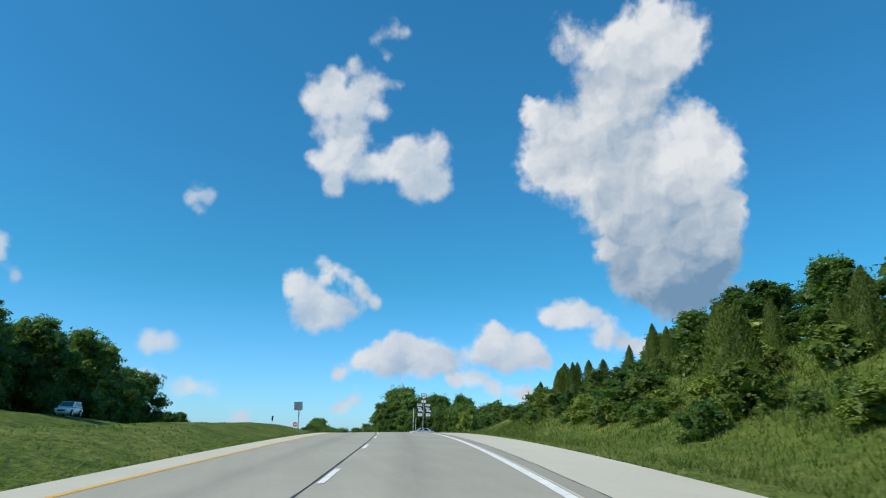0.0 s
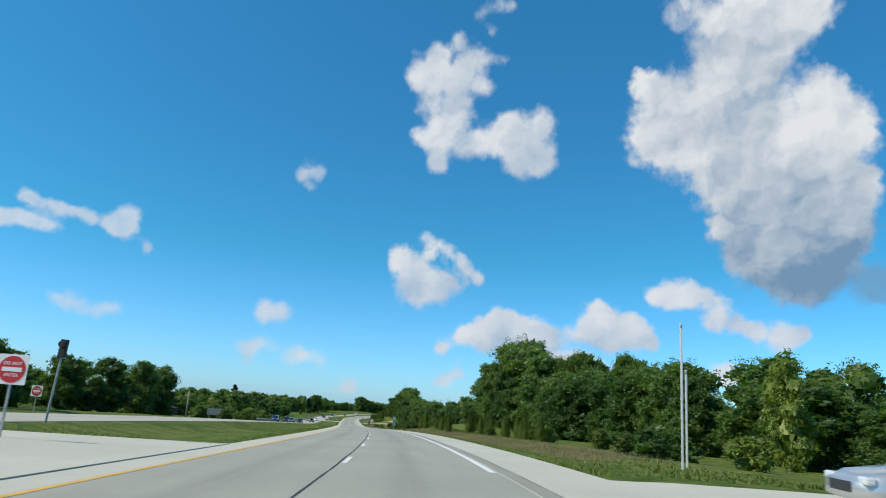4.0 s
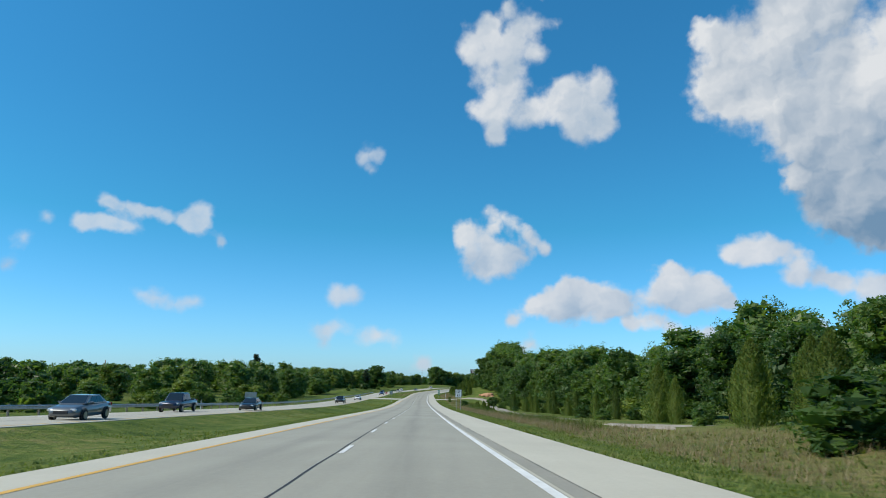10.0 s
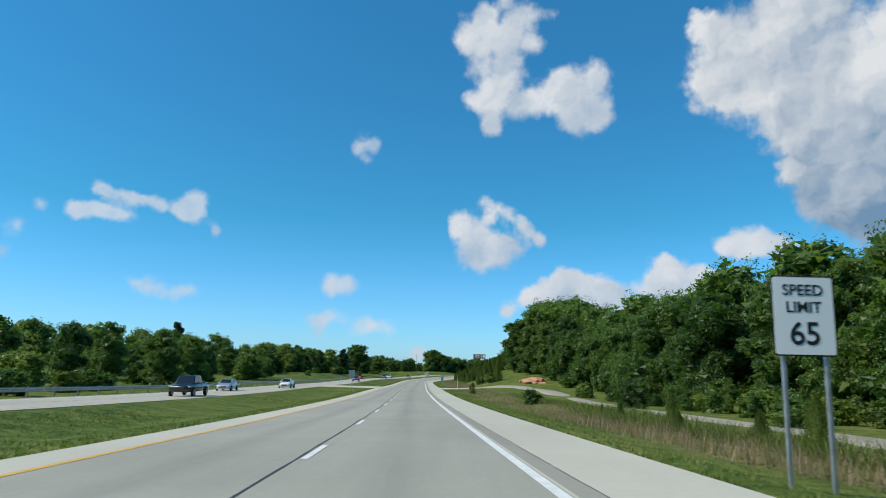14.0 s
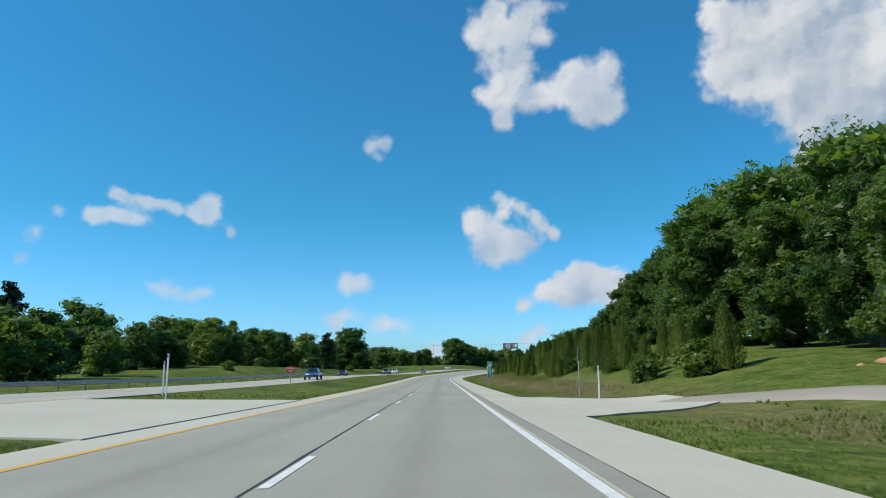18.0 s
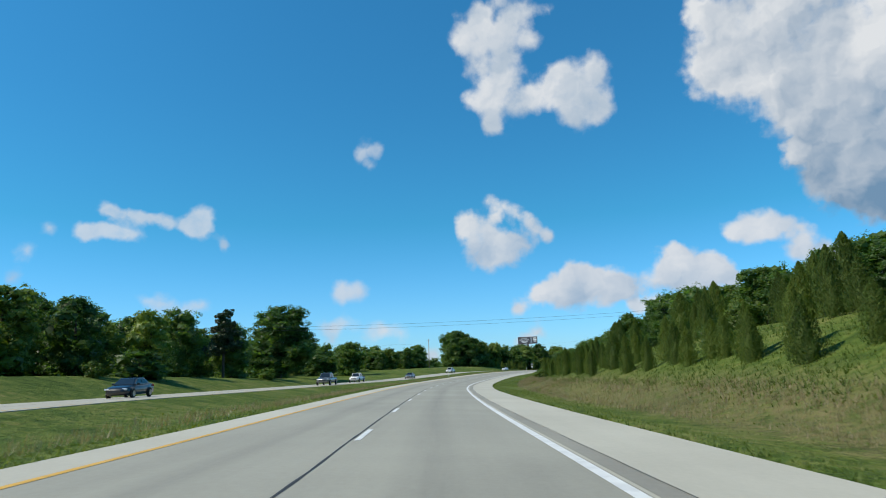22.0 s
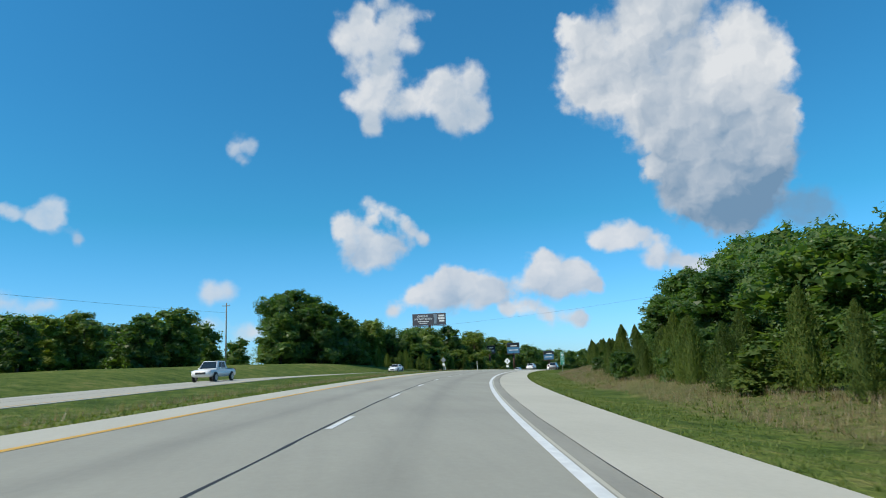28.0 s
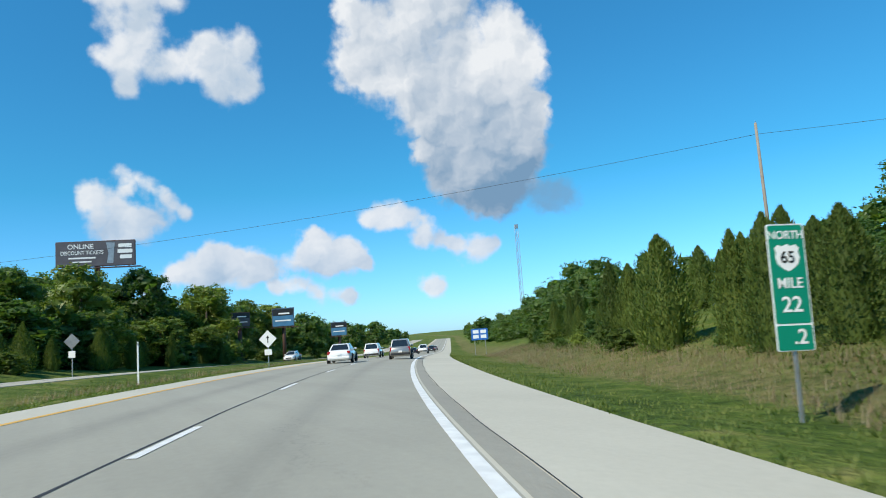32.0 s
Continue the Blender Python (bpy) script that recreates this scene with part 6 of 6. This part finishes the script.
KINDS = {
    # sections, cabin (y0, y1, half width, z0, t0, t1, top half width, z1), wheel radius, axles
    "sedan": ([(-2.36, 0.70, 0.38, 0.82), (-2.22, 0.86, 0.26, 1.00), (-1.5, 0.90, 0.20, 1.03), (0, 0.91, 0.20, 0.97), (1.15, 0.90, 0.20, 0.95), (2.0, 0.85, 0.22, 0.82), (2.36, 0.66, 0.32, 0.66)],
              (-1.85, 1.2, 0.82, 0.93, -1.0, 0.3, 0.62, 1.46), 0.33, (-1.35, 1.42)),
    "suv": ([(-2.3, 0.80, 0.45, 1.05), (-2.2, 0.90, 0.32, 1.12), (-1.2, 0.93, 0.27, 1.12), (0, 0.93, 0.27, 1.08), (1.1, 0.92, 0.27, 1.05), (1.95, 0.87, 0.30, 0.98), (2.3, 0.72, 0.4, 0.85)],
            (-2.22, 1.1, 0.85, 1.05, -1.98, 0.15, 0.68, 1.76), 0.36, (-1.35, 1.4)),
    "pickup": ([(-2.85, 0.93, 0.55, 1.12), (-2.75, 0.98, 0.45, 1.16), (-0.9, 0.99, 0.40, 1.16), (0.6, 0.99, 0.40, 1.16), (1.4, 0.98, 0.40, 1.14), (2.5, 0.95, 0.42, 1.08), (2.85, 0.84, 0.5, 0.98)],
               (-1.1, 1.45, 0.88, 1.1, -0.85, 0.75, 0.70, 1.86), 0.40, (-1.75, 1.85)),
    "van": ([(-2.5, 0.84, 0.42, 1.08), (-2.4, 0.94, 0.30, 1.14), (-1.2, 0.97, 0.25, 1.12), (0, 0.97, 0.25, 1.08), (1.4, 0.96, 0.25, 1.04), (2.1, 0.90, 0.28, 0.92), (2.5, 0.7, 0.38, 0.76)],
            (-2.42, 1.55, 0.88, 1.05, -2.15, 0.35, 0.70, 1.80), 0.35, (-1.5, 1.5)),
}
WHEELS = {}


def vehicle(kind, paint, s, off, turn, label, group="", dz=0.0):
    sections, cab, r, axles = KINDS[kind]
    name = {"sedan": "sedan_car", "suv": "suv_car", "pickup": "pickup_truck", "van": "minivan"}[kind]
    t = thing(name, set_at(s, off, turn, dz), label, "truck" if kind == "pickup" else "car", group)
    body = part("body", loft(sections), paint, t, smooth_faces=True)
    bm, lo, hi = frustum(*cab)
    cabin = part("cabin", bm, paint, t)
    part("rear_window", pane_on(lo[0], lo[1], hi[0], hi[1], 0.07, 0.93, 0.14, 0.88), M_GLASS, cabin)
    part("windscreen", pane_on(lo[2], lo[3], hi[2], hi[3], 0.05, 0.95, 0.10, 0.92), M_GLASS, cabin)
    spans = ((0.16, 0.50), (0.53, 0.84)) if kind in ("sedan", "pickup") else ((0.05, 0.30), (0.33, 0.58), (0.61, 0.86))
    for u0, u1 in spans:
        part("side_window", pane_on(lo[1], lo[2], hi[1], hi[2], u0, u1, 0.16, 0.86), M_GLASS, cabin)
        part("side_window", pane_on(lo[3], lo[0], hi[3], hi[0], 1 - u1, 1 - u0, 0.16, 0.86), M_GLASS, cabin)
    if r not in WHEELS:
        tyre, rim = wheel_meshes(r)
        a, b = bpy.data.meshes.new("tyre"), bpy.data.meshes.new("rim")
        tyre.to_mesh(a), rim.to_mesh(b), tyre.free(), rim.free()
        a.materials.append(M_TYRE), b.materials.append(M_RIM)
        WHEELS[r] = a, b
    half = sections[3][1]
    for x in (-half + 0.07, half - 0.07):
        for y in axles:
            part("wheel_arch", tube(r * 1.16, r * 1.16, 0.05, 20), M_TRIM, body, m=pose(x + math.copysign(0.06, x) - (0.0 if x > 0 else 0.0), y, r + 0.02, 0, 90 if x < 0 else -90, 0) @ Matrix.Translation((0, 0, -0.05)))
            w = piece("wheel", WHEELS[r][0], t, pose(x + math.copysign(0.04, x), y, r))
            piece("rim", WHEELS[r][1], w)
    back, front = sections[0][0], sections[-1][0]
    hw, zl = sections[1][1], sections[1][3]
    for x in (-1, 1):
        part("tail_light", box(0.22 if kind != "pickup" else 0.14, 0.16, 0.2 if kind == "sedan" else 0.36, x * (hw - 0.13), back + 0.09, zl - (0.16 if kind == "sedan" else 0.2), 0.03), M_TAIL, t)
        part("headlight", box(0.32, 0.2, 0.15, x * (sections[-2][1] - 0.2), front - 0.16, sections[-2][3] - 0.16, 0.04), M_LAMP, t)
        part("mirror", box(0.2, 0.1, 0.13, x * (cab[2] + 0.12), cab[1] - 0.55, cab[3] + 0.1, 0.03), paint, t)
    part("bumper", box(hw * 1.86, 0.16, 0.2, 0, back + 0.02, sections[0][2] + 0.08, 0.05), M_TRIM if kind != "sedan" else paint, t)
    part("grille", box(hw * 1.0, 0.08, 0.2, 0, front - 0.02, (sections[-1][2] + sections[-1][3]) / 2 + 0.03, 0.03), M_TRIM, t)
    part("number_plate", box(0.31, 0.03, 0.16, 0, back - 0.05, sections[0][2] + (0.34 if kind == "sedan" else 0.26), 0.01), M_SIGN_WHITE, t)
    if kind == "pickup":
        y0, y1 = sections[0][0] + 0.14, cab[0] - 0.12
        part("cargo_bed", box(1.56, y1 - y0, 0.03, 0, (y0 + y1) / 2, 1.175), M_TRIM, t)
    return t


WHITE_PAINT = car_paint("white_car_paint", (0.75, 0.75, 0.74))
SILVER_PAINT = car_paint("silver_car_paint", (0.52, 0.53, 0.54), 0.6)
GREY_PAINT = car_paint("grey_car_paint", (0.16, 0.17, 0.18), 0.5)
NAVY_PAINT = car_paint("navy_car_paint", (0.012, 0.02, 0.05), 0.3)
BLUE_PAINT = car_paint("blue_car_paint", (0.05, 0.12, 0.26), 0.5)
BLACK_PAINT = car_paint("black_car_paint", (0.012, 0.012, 0.014), 0.2)
TAN_PAINT = car_paint("pewter_car_paint", (0.34, 0.33, 0.31), 0.6)

vehicle("sedan", SILVER_PAINT, 127.5, 10.4, 82, "silver sedan waiting at the mouth of the side road", dz=0.05)
navy = vehicle("pickup", NAVY_PAINT, 135.0, -17.6, 80, "dark navy pickup truck turning across the median", dz=0.06)
part("trailer_hitch", box(0.12, 1.0, 0.08, 0, -3.2, 0.5, 0.01), M_TRIM, navy)
# traffic ahead in the same direction
vehicle("sedan", WHITE_PAINT, 972, -3.2, 0, "white sedan driving in the inner lane")
vehicle("suv", TAN_PAINT, 980, 1.0, 0, "pewter sport utility vehicle in the outer lane")
vehicle("van", WHITE_PAINT, 1004, -3.9, 0, "pale minivan in the inner lane")
vehicle("pickup", WHITE_PAINT, 1062, -0.2, 0, "white pickup truck far ahead in the outer lane")
vehicle("sedan", BLACK_PAINT, 1090, -3.8, 0, "dark sedan far ahead in the inner lane")
vehicle("suv", BLACK_PAINT, 1112, 0, 0, "dark sport utility vehicle far ahead")
vehicle("van", WHITE_PAINT, 1130, -3.8, 0, "white van far ahead")
vehicle("sedan", GREY_PAINT, 1150, 0, 0, "grey sedan far ahead")
# opposing traffic
for kind, paint, s, off, what in (
        ("suv", BLUE_PAINT, 316, -23.6, "blue sport utility vehicle"), ("sedan", GREY_PAINT, 330, -20.1, "grey sedan"), ("pickup", NAVY_PAINT, 357, -23.6, "dark pickup truck"),
        ("sedan", BLACK_PAINT, 372, -20.1, "dark sedan"), ("pickup", BLACK_PAINT, 466, -20.1, "dark pickup truck"), ("sedan", SILVER_PAINT, 492, -23.6, "silver sedan"),
        ("sedan", WHITE_PAINT, 514, -20.1, "white sedan"), ("pickup", BLUE_PAINT, 628, -20.1, "dark blue pickup truck"), ("sedan", BLACK_PAINT, 684, -23.6, "dark sedan"),
        ("pickup", GREY_PAINT, 737, -20.1, "grey pickup truck"), ("pickup", WHITE_PAINT, 770, -23.6, "white pickup truck"), ("sedan", GREY_PAINT, 805, -20.1, "grey sedan"),
        ("pickup", WHITE_PAINT, 866, -23.6, "white pickup truck"), ("sedan", WHITE_PAINT, 934, -23.6, "white sedan"), ("suv", WHITE_PAINT, 92, -38.5, "white hatchback"),
        ("sedan", WHITE_PAINT, 1030, -20.1, "white sedan"), ("pickup", BLACK_PAINT, 1046, -23.6, "dark pickup truck")):
    vehicle(kind, paint, s, off, 180, what + " in the opposing lanes", "oncoming traffic", 0.02)
